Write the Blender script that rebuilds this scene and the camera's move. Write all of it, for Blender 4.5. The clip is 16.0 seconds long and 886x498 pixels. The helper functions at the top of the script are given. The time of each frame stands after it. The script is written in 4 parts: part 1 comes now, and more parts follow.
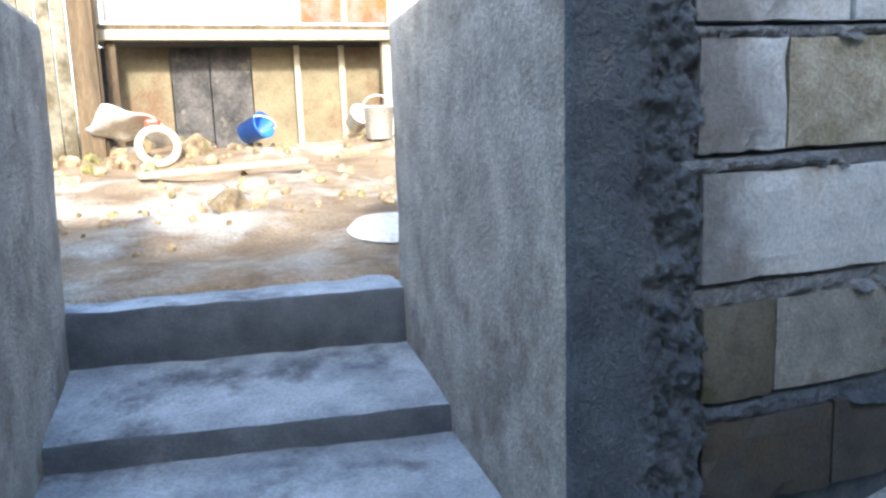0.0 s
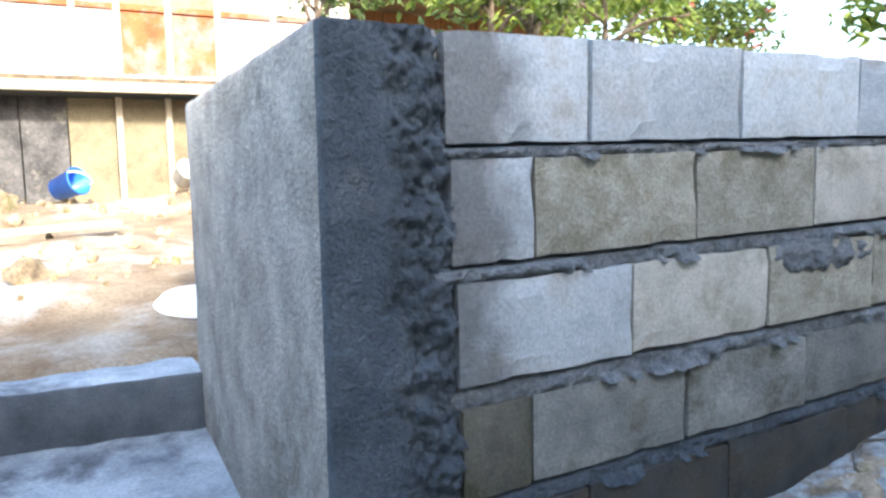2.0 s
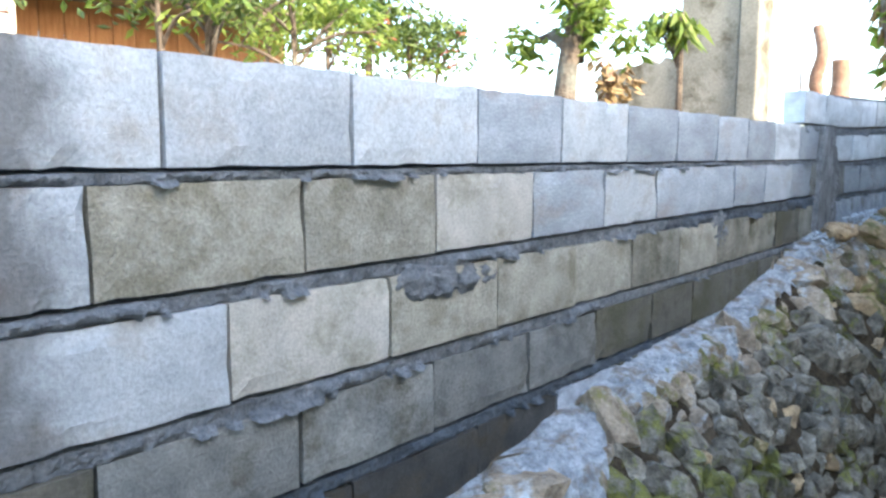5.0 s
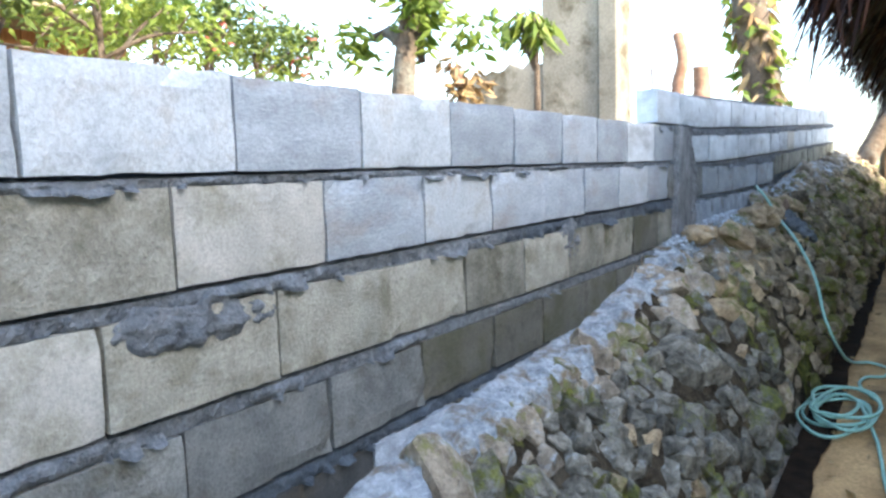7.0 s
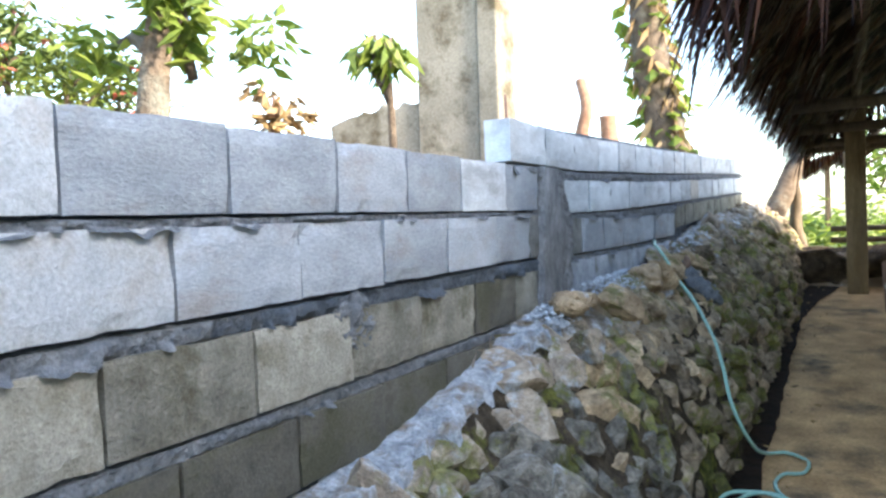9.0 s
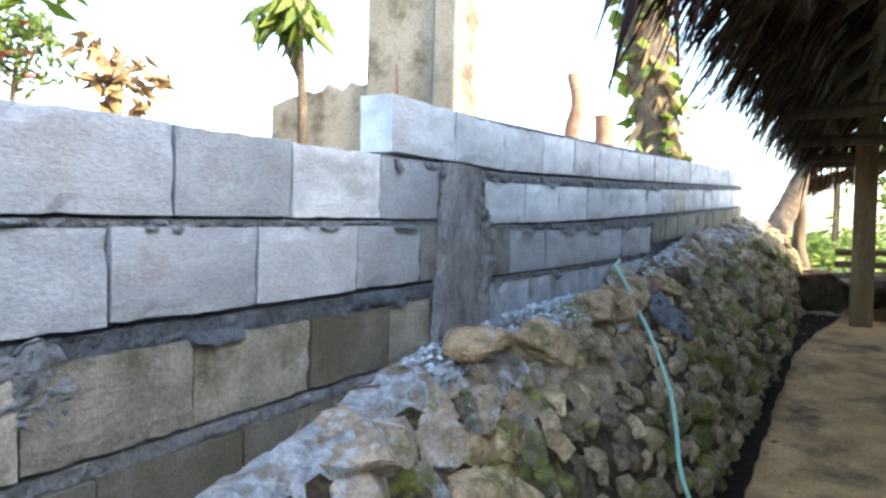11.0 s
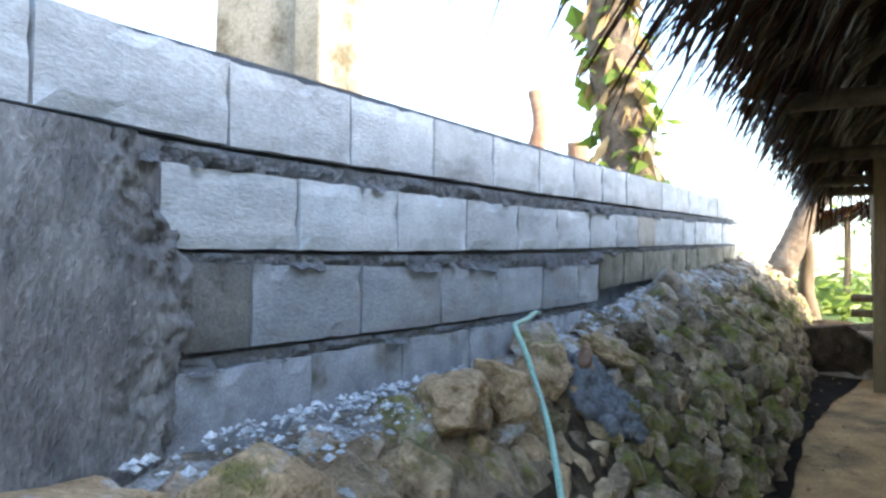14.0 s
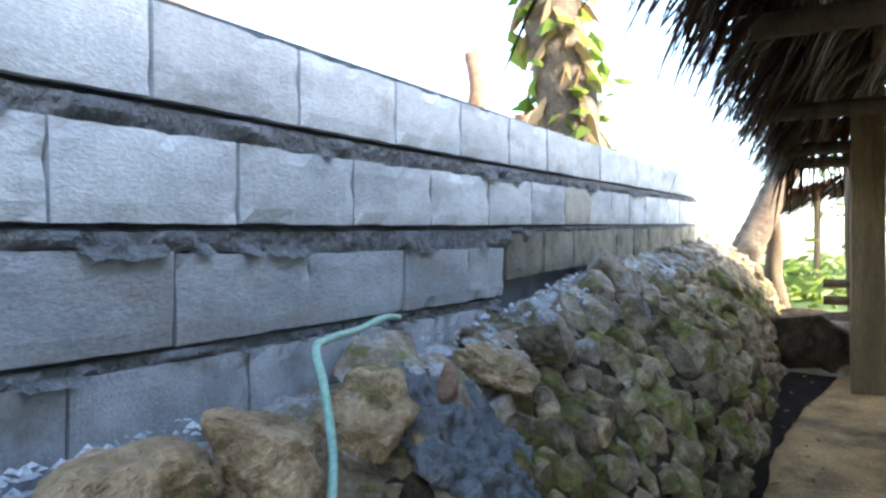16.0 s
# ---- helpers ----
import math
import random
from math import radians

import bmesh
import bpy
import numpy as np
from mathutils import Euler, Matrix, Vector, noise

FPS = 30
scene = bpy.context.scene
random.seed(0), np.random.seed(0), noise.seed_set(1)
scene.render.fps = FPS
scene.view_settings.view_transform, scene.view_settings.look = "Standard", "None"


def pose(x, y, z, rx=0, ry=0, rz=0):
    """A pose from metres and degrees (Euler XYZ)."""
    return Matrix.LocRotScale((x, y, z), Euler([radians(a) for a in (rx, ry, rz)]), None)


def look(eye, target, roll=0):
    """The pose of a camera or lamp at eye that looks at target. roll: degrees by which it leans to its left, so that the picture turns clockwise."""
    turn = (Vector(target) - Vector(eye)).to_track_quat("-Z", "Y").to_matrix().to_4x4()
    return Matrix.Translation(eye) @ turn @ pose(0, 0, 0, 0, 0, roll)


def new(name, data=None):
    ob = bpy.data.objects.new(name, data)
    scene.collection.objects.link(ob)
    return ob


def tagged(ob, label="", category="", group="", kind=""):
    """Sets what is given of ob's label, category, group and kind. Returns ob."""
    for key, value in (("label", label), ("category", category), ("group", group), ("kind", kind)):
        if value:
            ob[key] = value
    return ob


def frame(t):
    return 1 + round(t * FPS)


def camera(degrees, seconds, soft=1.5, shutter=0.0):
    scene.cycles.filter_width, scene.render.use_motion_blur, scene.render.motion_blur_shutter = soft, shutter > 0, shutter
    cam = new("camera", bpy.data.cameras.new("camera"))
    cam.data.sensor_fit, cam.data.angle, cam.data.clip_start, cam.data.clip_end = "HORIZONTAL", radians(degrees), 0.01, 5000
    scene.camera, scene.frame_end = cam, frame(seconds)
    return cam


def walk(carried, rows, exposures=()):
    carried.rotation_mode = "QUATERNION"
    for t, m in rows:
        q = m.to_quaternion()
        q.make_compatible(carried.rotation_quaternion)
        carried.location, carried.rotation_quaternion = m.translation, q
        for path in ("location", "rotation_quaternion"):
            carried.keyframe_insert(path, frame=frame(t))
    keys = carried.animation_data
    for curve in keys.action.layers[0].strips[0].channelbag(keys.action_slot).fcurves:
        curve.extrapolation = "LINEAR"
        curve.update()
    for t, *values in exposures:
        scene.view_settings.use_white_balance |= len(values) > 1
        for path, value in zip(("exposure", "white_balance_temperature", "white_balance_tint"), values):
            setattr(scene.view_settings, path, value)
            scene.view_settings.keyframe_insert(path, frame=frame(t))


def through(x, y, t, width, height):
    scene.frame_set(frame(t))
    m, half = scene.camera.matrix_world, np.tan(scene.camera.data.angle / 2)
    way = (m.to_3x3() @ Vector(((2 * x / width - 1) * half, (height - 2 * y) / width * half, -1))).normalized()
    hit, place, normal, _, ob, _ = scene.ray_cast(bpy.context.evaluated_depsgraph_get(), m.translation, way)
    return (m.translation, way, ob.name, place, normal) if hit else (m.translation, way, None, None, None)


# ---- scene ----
cam = camera(61.2, 16.0, 2.6)
PATH = [
    (0, (0.116, -1.123, 1.396), (0.698, 0.76, 1.055), -1.9),
    (0.5, (0.156, -1.134, 1.447), (0.826, 0.733, 1.187), -2.1),
    (1, (0.208, -1.163, 1.483), (0.971, 0.669, 1.235), -1.7),
    (1.5, (0.241, -1.19, 1.512), (1.095, 0.604, 1.283), -1.5),
    (2, (0.264, -1.2, 1.519), (1.213, 0.544, 1.281), -0.8),
    (2.5, (0.289, -1.207, 1.528), (1.337, 0.482, 1.3), -0.6),
    (3, (0.319, -1.226, 1.529), (1.462, 0.4, 1.303), -0.1),
    (3.5, (0.363, -1.247, 1.525), (1.596, 0.314, 1.314), -0.6),
    (4, (0.416, -1.249, 1.525), (1.743, 0.235, 1.326), -0.2),
    (4.5, (0.493, -1.244, 1.545), (1.904, 0.156, 1.324), -0.1),
    (5, (0.593, -1.251, 1.56), (2.08, 0.068, 1.337), 0.5),
    (5.2, (0.634, -1.25, 1.568), (2.146, 0.041, 1.348), 0.5),
    (7.3, (1.203, -1.203, 1.52), (2.881, -0.129, 1.346), -1.2),
    (7.5, (1.299, -1.217, 1.501), (2.988, -0.158, 1.336), -0.9),
    (8, (1.577, -1.205, 1.522), (3.278, -0.162, 1.39), 0.2),
    (8.5, (1.862, -1.177, 1.54), (3.609, -0.204, 1.478), -0.4),
    (8.7, (1.983, -1.162, 1.528), (3.745, -0.217, 1.48), -1.9),
    (10.8, (2.948, -1.21, 1.585), (4.692, -0.231, 1.536), 1.8),
    (11, (3.043, -1.211, 1.588), (4.793, -0.245, 1.526), 1.6),
    (11.5, (3.313, -1.177, 1.589), (5.111, -0.303, 1.53), 0.5),
    (12, (3.559, -1.176, 1.592), (5.374, -0.336, 1.545), 0.5),
    (12.5, (3.827, -1.175, 1.571), (5.614, -0.276, 1.565), 1.3),
    (13, (4.13, -1.128, 1.568), (5.92, -0.237, 1.593), 1.1),
    (13.5, (4.384, -1.118, 1.549), (6.173, -0.224, 1.539), -0.3),
    (14, (4.634, -1.105, 1.568), (6.376, -0.125, 1.631), 1.3),
    (14.5, (4.906, -1.056, 1.57), (6.656, -0.089, 1.62), 0.1),
    (15, (5.145, -1.045, 1.577), (6.915, -0.115, 1.615), -0.1),
    (15.5, (5.386, -1.052, 1.575), (7.155, -0.119, 1.632), 0.5),
    (16, (5.62, -1.043, 1.575), (7.398, -0.126, 1.604), 0.7),
]
walk(cam, [(t, look(eye, target, roll)) for t, eye, target, roll in PATH], [(0, 2.27, 6200, 7), (1, 2.40, 6150, 7), (2, 2.64, 6200, 7), (3, 2.88, 6300, 7), (5, 2.97, 6350, 7), (8.5, 3.0, 6500, 8), (12, 3.0, 6550, 8), (14, 3.17, 6450, 8), (16, 3.22, 6400, 8)])

# ---- light ----
world = bpy.data.worlds.new("world")
scene.world = world
world.use_nodes = True
wn = world.node_tree.nodes
sky = wn.new("ShaderNodeTexSky")
sky.sky_type, sky.sun_disc = "NISHITA", False
SUN_EL, SUN_AZ = radians(28), radians(-97)  # height, and turn from the +x axis towards +y
sky.sun_elevation, sky.sun_rotation = SUN_EL, radians(90) - SUN_AZ
sky.air_density, sky.dust_density = 1.0, 2.0
world.node_tree.links.new(sky.outputs[0], wn["Background"].inputs[0])
wn["Background"].inputs[1].default_value = 0.15
sun = new("sun", bpy.data.lights.new("sun", "SUN"))
sun.data.energy, sun.data.angle, sun.data.color = 2.2, radians(5), (1.0, 0.94, 0.84)
to_sun = Vector((math.cos(SUN_EL) * math.cos(SUN_AZ), math.cos(SUN_EL) * math.sin(SUN_AZ), math.sin(SUN_EL)))
sun.rotation_euler = to_sun.to_track_quat("Z", "Y").to_euler()


# ---- materials ----
def material(name, dark, light, scale=8.0, grain=160.0, rough=0.9, bump=0.4, stain=None, stain_scale=2.0, stain_at=0.55,
             vary=0.0, stretch=(1, 1, 1), metal=0.0, clear=0.0, depth=0.004, damp=False, speck=0.55, island=0.0, moss=0.0):
    """Two tones mixed by broad noise, a fine grain over them, an optional third tone in patches, and relief."""
    m = bpy.data.materials.new(name)
    m.use_nodes = True
    t = m.node_tree
    n, link = t.nodes, t.links.new
    bsdf = n["Principled BSDF"]
    geo = n.new("ShaderNodeNewGeometry")
    place = n.new("ShaderNodeVectorMath")
    place.operation = "MULTIPLY"
    place.inputs[1].default_value = stretch
    info = n.new("ShaderNodeObjectInfo")
    shift = n.new("ShaderNodeVectorMath")
    shift.operation = "MULTIPLY_ADD"
    shift.inputs[1].default_value = (7.0 if vary else 0.0,) * 3
    link(geo.outputs["Position"], place.inputs[0])
    link(info.outputs["Random"], shift.inputs[0])
    link(place.outputs[0], shift.inputs[2])

    def tex(size, detail, hard=0.6):
        x = n.new("ShaderNodeTexNoise")
        x.inputs["Scale"].default_value, x.inputs["Detail"].default_value, x.inputs["Roughness"].default_value = size, detail, hard
        link(shift.outputs[0], x.inputs["Vector"])
        return x.outputs["Fac"]

    def ramp(value, a, b):
        r = n.new("ShaderNodeMapRange")
        r.inputs["From Min"].default_value, r.inputs["From Max"].default_value = a, b
        link(value, r.inputs["Value"])
        return r.outputs[0]

    def mix(fac, a, b, kind="MIX"):
        x = n.new("ShaderNodeMix")
        x.data_type, x.blend_type = "RGBA", kind
        for value, s in ((fac, 0), (a, 6), (b, 7)):
            if hasattr(value, "is_linked"):
                link(value, x.inputs[s])
            else:
                x.inputs[s].default_value = value
        return x.outputs[2]

    broad, fine = tex(scale, 6), tex(grain, 3, 0.7)
    col = mix(ramp(broad, 0.32, 0.68), (*dark, 1), (*light, 1))
    if stain:
        col = mix(ramp(tex(stain_scale, 7, 0.65), stain_at - 0.06, stain_at + 0.09), col, (*stain, 1))
    col = mix(speck, col, mix(ramp(fine, 0.3, 0.7), (0.45, 0.45, 0.45, 1), (1.3, 1.3, 1.3, 1)), "MULTIPLY")
    if damp:  # mortar water soaked into the blocks beside the pier
        apart = n.new("ShaderNodeSeparateXYZ")
        link(geo.outputs["Position"], apart.inputs[0])
        edge = n.new("ShaderNodeMath")
        edge.operation = "MULTIPLY_ADD"
        edge.inputs[1].default_value = 0.34
        link(tex(5, 4), edge.inputs[0])
        link(apart.outputs["X"], edge.inputs[2])
        col = mix(ramp(edge.outputs[0], 1.18, 1.28), mix(1.0, col, (0.40, 0.385, 0.375, 1), "MULTIPLY"), col)
    if moss:  # green growth in patches that run over neighbouring stones
        patch, tuft = n.new("ShaderNodeTexNoise"), n.new("ShaderNodeTexNoise")
        for x, size in ((patch, 3.4), (tuft, 28)):
            x.inputs["Scale"].default_value, x.inputs["Detail"].default_value, x.inputs["Roughness"].default_value = size, 5, 0.6
            link(geo.outputs["Position"], x.inputs["Vector"])
        green = mix(ramp(tuft.outputs["Fac"], 0.35, 0.7), (0.045, 0.055, 0.010, 1), (0.20, 0.20, 0.040, 1))
        grown = n.new("ShaderNodeMath")
        grown.operation = "MULTIPLY_ADD"
        grown.inputs[1].default_value = 0.35
        link(tuft.outputs["Fac"], grown.inputs[0])
        link(patch.outputs["Fac"], grown.inputs[2])
        part_grown = n.new("ShaderNodeMath")
        part_grown.operation = "MULTIPLY"
        part_grown.inputs[1].default_value = 0.8
        link(ramp(grown.outputs[0], moss + 0.16, moss + 0.25), part_grown.inputs[0])
        col = mix(part_grown.outputs[0], col, green)
    if vary:
        v = n.new("ShaderNodeMapRange")
        v.inputs["To Min"].default_value, v.inputs["To Max"].default_value = 1 - vary, 1 + vary
        link(info.outputs["Random"], v.inputs["Value"])
        hsv = n.new("ShaderNodeHueSaturation")
        link(v.outputs[0], hsv.inputs["Value"])
        link(col, hsv.inputs["Color"])
        col = hsv.outputs[0]
    if island:  # each stone of a joined heap has its own tone
        v = n.new("ShaderNodeMapRange")
        v.inputs["To Min"].default_value, v.inputs["To Max"].default_value = 1 - island, 1 + island
        link(geo.outputs["Random Per Island"], v.inputs["Value"])
        hsv = n.new("ShaderNodeHueSaturation")
        link(v.outputs[0], hsv.inputs["Value"])
        link(col, hsv.inputs["Color"])
        col = hsv.outputs[0]
    link(col, bsdf.inputs["Base Color"])
    bsdf.inputs["Roughness"].default_value, bsdf.inputs["Metallic"].default_value = rough, metal
    if clear:
        bsdf.inputs["Transmission Weight"].default_value = clear
    b = n.new("ShaderNodeBump")
    b.inputs["Strength"].default_value, b.inputs["Distance"].default_value = bump, depth
    add = n.new("ShaderNodeMath")
    add.operation = "MULTIPLY_ADD"
    add.inputs[1].default_value = 0.6
    link(broad, add.inputs[0])
    link(fine, add.inputs[2])
    link(add.outputs[0], b.inputs["Height"])
    link(b.outputs[0], bsdf.inputs["Normal"])
    return m


def leaf_material(name, dark, light, through=0.35):
    m = bpy.data.materials.new(name)
    m.use_nodes = True
    n, link = m.node_tree.nodes, m.node_tree.links.new
    bsdf, out = n["Principled BSDF"], n["Material Output"]
    geo = n.new("ShaderNodeNewGeometry")
    x = n.new("ShaderNodeMix")
    x.data_type = "RGBA"
    x.inputs[6].default_value, x.inputs[7].default_value = (*dark, 1), (*light, 1)
    link(geo.outputs["Random Per Island"], x.inputs[0])
    link(x.outputs[2], bsdf.inputs["Base Color"])
    bsdf.inputs["Roughness"].default_value = 0.5
    tr = n.new("ShaderNodeBsdfTranslucent")
    link(x.outputs[2], tr.inputs["Color"])
    s = n.new("ShaderNodeMixShader")
    s.inputs[0].default_value = through
    link(bsdf.outputs[0], s.inputs[1])
    link(tr.outputs[0], s.inputs[2])
    link(s.outputs[0], out.inputs["Surface"])
    return m


BLOCK_PALE = material("block_pale", (0.38, 0.413, 0.442), (0.57, 0.608, 0.638), 7, 105, 0.92, 0.8, (0.38, 0.37, 0.355), 7, 0.60, vary=0.12, damp=True, speck=0.44, depth=0.005)
BLOCK_SMOOTH = material("block_smooth", (0.251, 0.288, 0.321), (0.409, 0.451, 0.484), 6, 95, 0.9, 0.7, (0.30, 0.325, 0.35), 5, 0.58, stretch=(0.7, 1, 1.6), vary=0.12, speck=0.38, depth=0.005)
BLOCK_WARM = material("block_warm", (0.38, 0.37, 0.335), (0.52, 0.50, 0.455), 9, 130, 0.94, 0.9, (0.29, 0.28, 0.225), 6, 0.56, vary=0.10, speck=0.42)
BLOCK_MOSSY = material("block_mossy", (0.261, 0.248, 0.203), (0.423, 0.405, 0.347), 11, 120, 0.95, 1.0, (0.21, 0.195, 0.145), 7, 0.57, vary=0.12, damp=True, depth=0.006)
# smooth block lightened to paint in extra light on the high wall
BLOCK_BRIGHT = material("block_bright", (0.432, 0.481, 0.518), (0.691, 0.745, 0.783), 6, 95, 0.9, 0.7, (0.38, 0.405, 0.43), 5, 0.59, vary=0.12, stretch=(0.7, 1, 1.6), speck=0.38, depth=0.005)
BLOCK_MID = material("block_mid", (0.268, 0.301, 0.338), (0.418, 0.46, 0.504), 6, 100, 0.9, 0.75, (0.299, 0.295, 0.294), 5, 0.58, vary=0.13, stretch=(0.7, 1, 1.4), speck=0.42, depth=0.005)
BLOCK_DULL = material("block_dull", (0.155, 0.148, 0.118), (0.30, 0.288, 0.238), 10, 100, 0.95, 1.0, (0.11, 0.102, 0.065), 6, 0.56, vary=0.16, depth=0.007)
# darker blocks for low courses: shade near the ground is in these colours
BLOCK_DIM_BLUE = material("block_dim_blue", (0.222, 0.248, 0.284), (0.405, 0.444, 0.496), 9, 160, 0.85, 0.7, (0.13, 0.13, 0.104), 5, 0.6, vary=0.12)
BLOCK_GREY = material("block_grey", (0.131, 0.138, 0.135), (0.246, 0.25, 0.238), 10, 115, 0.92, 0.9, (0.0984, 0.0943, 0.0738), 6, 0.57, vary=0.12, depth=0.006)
BLOCK_DIM_WET = material("block_dim_wet", (0.024, 0.025, 0.026), (0.068, 0.068, 0.064), 9, 120, 0.8, 0.8, (0.06, 0.05, 0.035), 6, 0.55, vary=0.12)
BLOCK_DIM_BROWN = material("block_dim_brown", (0.0723, 0.068, 0.0544), (0.162, 0.151, 0.123), 12, 120, 0.95, 1.0, (0.0723, 0.0697, 0.0425), 6, 0.5, vary=0.1)
MORTAR = material("mortar", (0.10, 0.112, 0.126), (0.225, 0.242, 0.26), 26, 120, 0.9, 1.0, (0.27, 0.285, 0.30), 9, 0.64, depth=0.012)
PATCH = material("smeared_mortar", (0.114, 0.119, 0.127), (0.268, 0.271, 0.279), 13, 70, 0.92, 1.0, (0.366, 0.378, 0.396), 4.5, 0.555, stretch=(1.2, 1, 0.6), depth=0.012)
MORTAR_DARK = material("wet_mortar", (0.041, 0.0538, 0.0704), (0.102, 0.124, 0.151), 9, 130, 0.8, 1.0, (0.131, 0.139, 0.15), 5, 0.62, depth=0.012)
PLASTER = material("plaster", (0.273, 0.25, 0.222), (0.506, 0.468, 0.421), 7, 85, 0.9, 1.0, (0.222, 0.202, 0.175), 5, 0.58, stretch=(1, 1, 0.9), depth=0.014)
# riser colour, darker than the treads to paint in their shade
RISER_SHADE = material("riser_shade", (0.045, 0.058, 0.074), (0.105, 0.125, 0.150), 8, 150, 0.75, 0.6, (0.20, 0.20, 0.205), 3, 0.66)
CEMENT = material("cement", (0.2, 0.24, 0.286), (0.496, 0.56, 0.619), 5, 100, 0.8, 0.8, (0.10, 0.11, 0.13), 4, 0.58)
LEDGE = material("ledge_cement", (0.20, 0.228, 0.255), (0.54, 0.58, 0.62), 20, 70, 0.9, 1.0, (0.22, 0.17, 0.11), 8, 0.555, depth=0.02)
CRUMB = material("mortar_crumb", (0.36, 0.41, 0.46), (0.58, 0.63, 0.68), 30, 120, 0.9, 0.8, island=0.3)
SPLASH = material("splashed_mud", (0.12, 0.10, 0.075), (0.30, 0.255, 0.195), 14, 80, 0.9, 1.0, (0.50, 0.54, 0.58), 8, 0.53, depth=0.02)
STONE = material("stone", (0.0869, 0.0654, 0.042), (0.43, 0.333, 0.227), 15, 65, 0.88, 1.0, (0.494, 0.404, 0.298), 9, 0.65, vary=0.3, island=0.4, depth=0.02, moss=0.50)
STONE_GREY = material("stone_grey", (0.070, 0.062, 0.048), (0.30, 0.272, 0.222), 18, 65, 0.9, 1.0, (0.40, 0.41, 0.40), 10, 0.65, vary=0.3, island=0.4, depth=0.02, moss=0.54)
STONE_PALE = material("stone_pale", (0.21, 0.143, 0.0766), (0.696, 0.522, 0.321), 11, 70, 0.9, 1.0, (0.17, 0.115, 0.065), 7, 0.57, vary=0.2, island=0.2, depth=0.02, moss=0.54)
STONE_CREST = material("stone_crest", (0.224, 0.144, 0.0745), (0.66, 0.482, 0.288), 8, 70, 0.9, 1.0, (0.60, 0.63, 0.65), 9, 0.64, depth=0.025, moss=0.57)
STONE_SPLASHED = material("stone_splashed", (0.18, 0.139, 0.0972), (0.494, 0.405, 0.303), 15, 70, 0.9, 1.0, (0.50, 0.54, 0.57), 10, 0.585, depth=0.016, island=0.2, moss=0.58)
MUD = material("mud", (0.022, 0.017, 0.011), (0.105, 0.08, 0.052), 14, 70, 0.95, 1.0, (0.15, 0.118, 0.078), 5, 0.6, depth=0.02, moss=0.56)
SOIL = material("pale_soil", (0.161, 0.119, 0.0713), (0.483, 0.381, 0.254), 12, 70, 0.95, 1.0, (0.20, 0.145, 0.085), 6, 0.57, depth=0.02, moss=0.58)
# near black: mud colour with the shade under the hut painted in
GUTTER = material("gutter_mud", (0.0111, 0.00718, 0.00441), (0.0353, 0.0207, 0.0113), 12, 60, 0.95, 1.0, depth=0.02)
STONE_RED = material("stone_red", (0.14, 0.08, 0.05), (0.34, 0.22, 0.15), 14, 80, 0.9, 1.0, depth=0.012)
EARTH_DARK = material("dark_earth", (0.030, 0.021, 0.013), (0.11, 0.078, 0.05), 9, 50, 0.95, 1.0, (0.15, 0.115, 0.078), 4, 0.6, depth=0.03)
EARTH = material("earth", (0.198, 0.127, 0.0705), (0.417, 0.307, 0.198), 3.2, 60, 0.97, 1.0, (0.561, 0.512, 0.439), 1.3, 0.54, depth=0.02)
PATH_MAT = material("path", (0.328, 0.192, 0.0831), (0.656, 0.407, 0.189), 3.5, 60, 0.85, 0.6, (0.115, 0.082, 0.05), 1.6, 0.58, depth=0.012)
GRASS = material("grass", (0.06, 0.10, 0.025), (0.16, 0.22, 0.06), 3, 40, 0.9, 1.0)
WOOD = material("wood", (0.0684, 0.0446, 0.023), (0.166, 0.115, 0.0662), 14, 90, 0.85, 0.5, stretch=(1, 1, 0.15))
WOOD_PALE = material("wood_pale", (0.35, 0.29, 0.21), (0.52, 0.45, 0.34), 12, 90, 0.85, 0.5, stretch=(1, 1, 0.15))
BARK = material("bark", (0.075, 0.05, 0.032), (0.19, 0.135, 0.09), 9, 50, 0.95, 1.0, (0.20, 0.185, 0.145), 4, 0.6, depth=0.02)
RED_BARK = material("red_bark", (0.20, 0.10, 0.06), (0.34, 0.20, 0.13), 9, 50, 0.95, 1.0, depth=0.02)
# thatch bed, blackened so the roof's inner shade is in the colour
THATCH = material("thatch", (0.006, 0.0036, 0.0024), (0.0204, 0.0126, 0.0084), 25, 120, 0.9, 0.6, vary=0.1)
RUST = material("rust", (0.24, 0.055, 0.014), (0.35, 0.12, 0.035), 4, 60, 0.85, 0.5, (0.26, 0.18, 0.155), 3, 0.5)
TIN = material("tin", (0.384, 0.348, 0.319), (0.496, 0.452, 0.42), 3, 60, 0.6, 0.3, (0.36, 0.20, 0.15), 1.6, 0.66)
TIN_OLD = material("tin_old", (0.151, 0.119, 0.0682), (0.238, 0.194, 0.118), 4, 60, 0.8, 0.4, (0.15, 0.08, 0.04), 2.5, 0.58)
SOOT = material("soot", (0.03, 0.028, 0.028), (0.12, 0.11, 0.105), 5, 40, 0.9, 0.4, (0.28, 0.25, 0.20), 3, 0.64)
BEIGE_WALL = material("stained_wall", (0.44, 0.41, 0.36), (0.60, 0.57, 0.51), 2, 50, 0.9, 0.5, (0.24, 0.21, 0.13), 1.5, 0.55)
COLUMN = material("column_concrete", (0.19, 0.165, 0.122), (0.29, 0.255, 0.195), 3, 50, 0.9, 0.6, (0.085, 0.066, 0.034), 3.2, 0.54)
ORANGE_WOOD = material("orange_wood", (0.24, 0.10, 0.03), (0.36, 0.17, 0.065), 6, 50, 0.85, 0.4, stretch=(6, 6, 0.5))
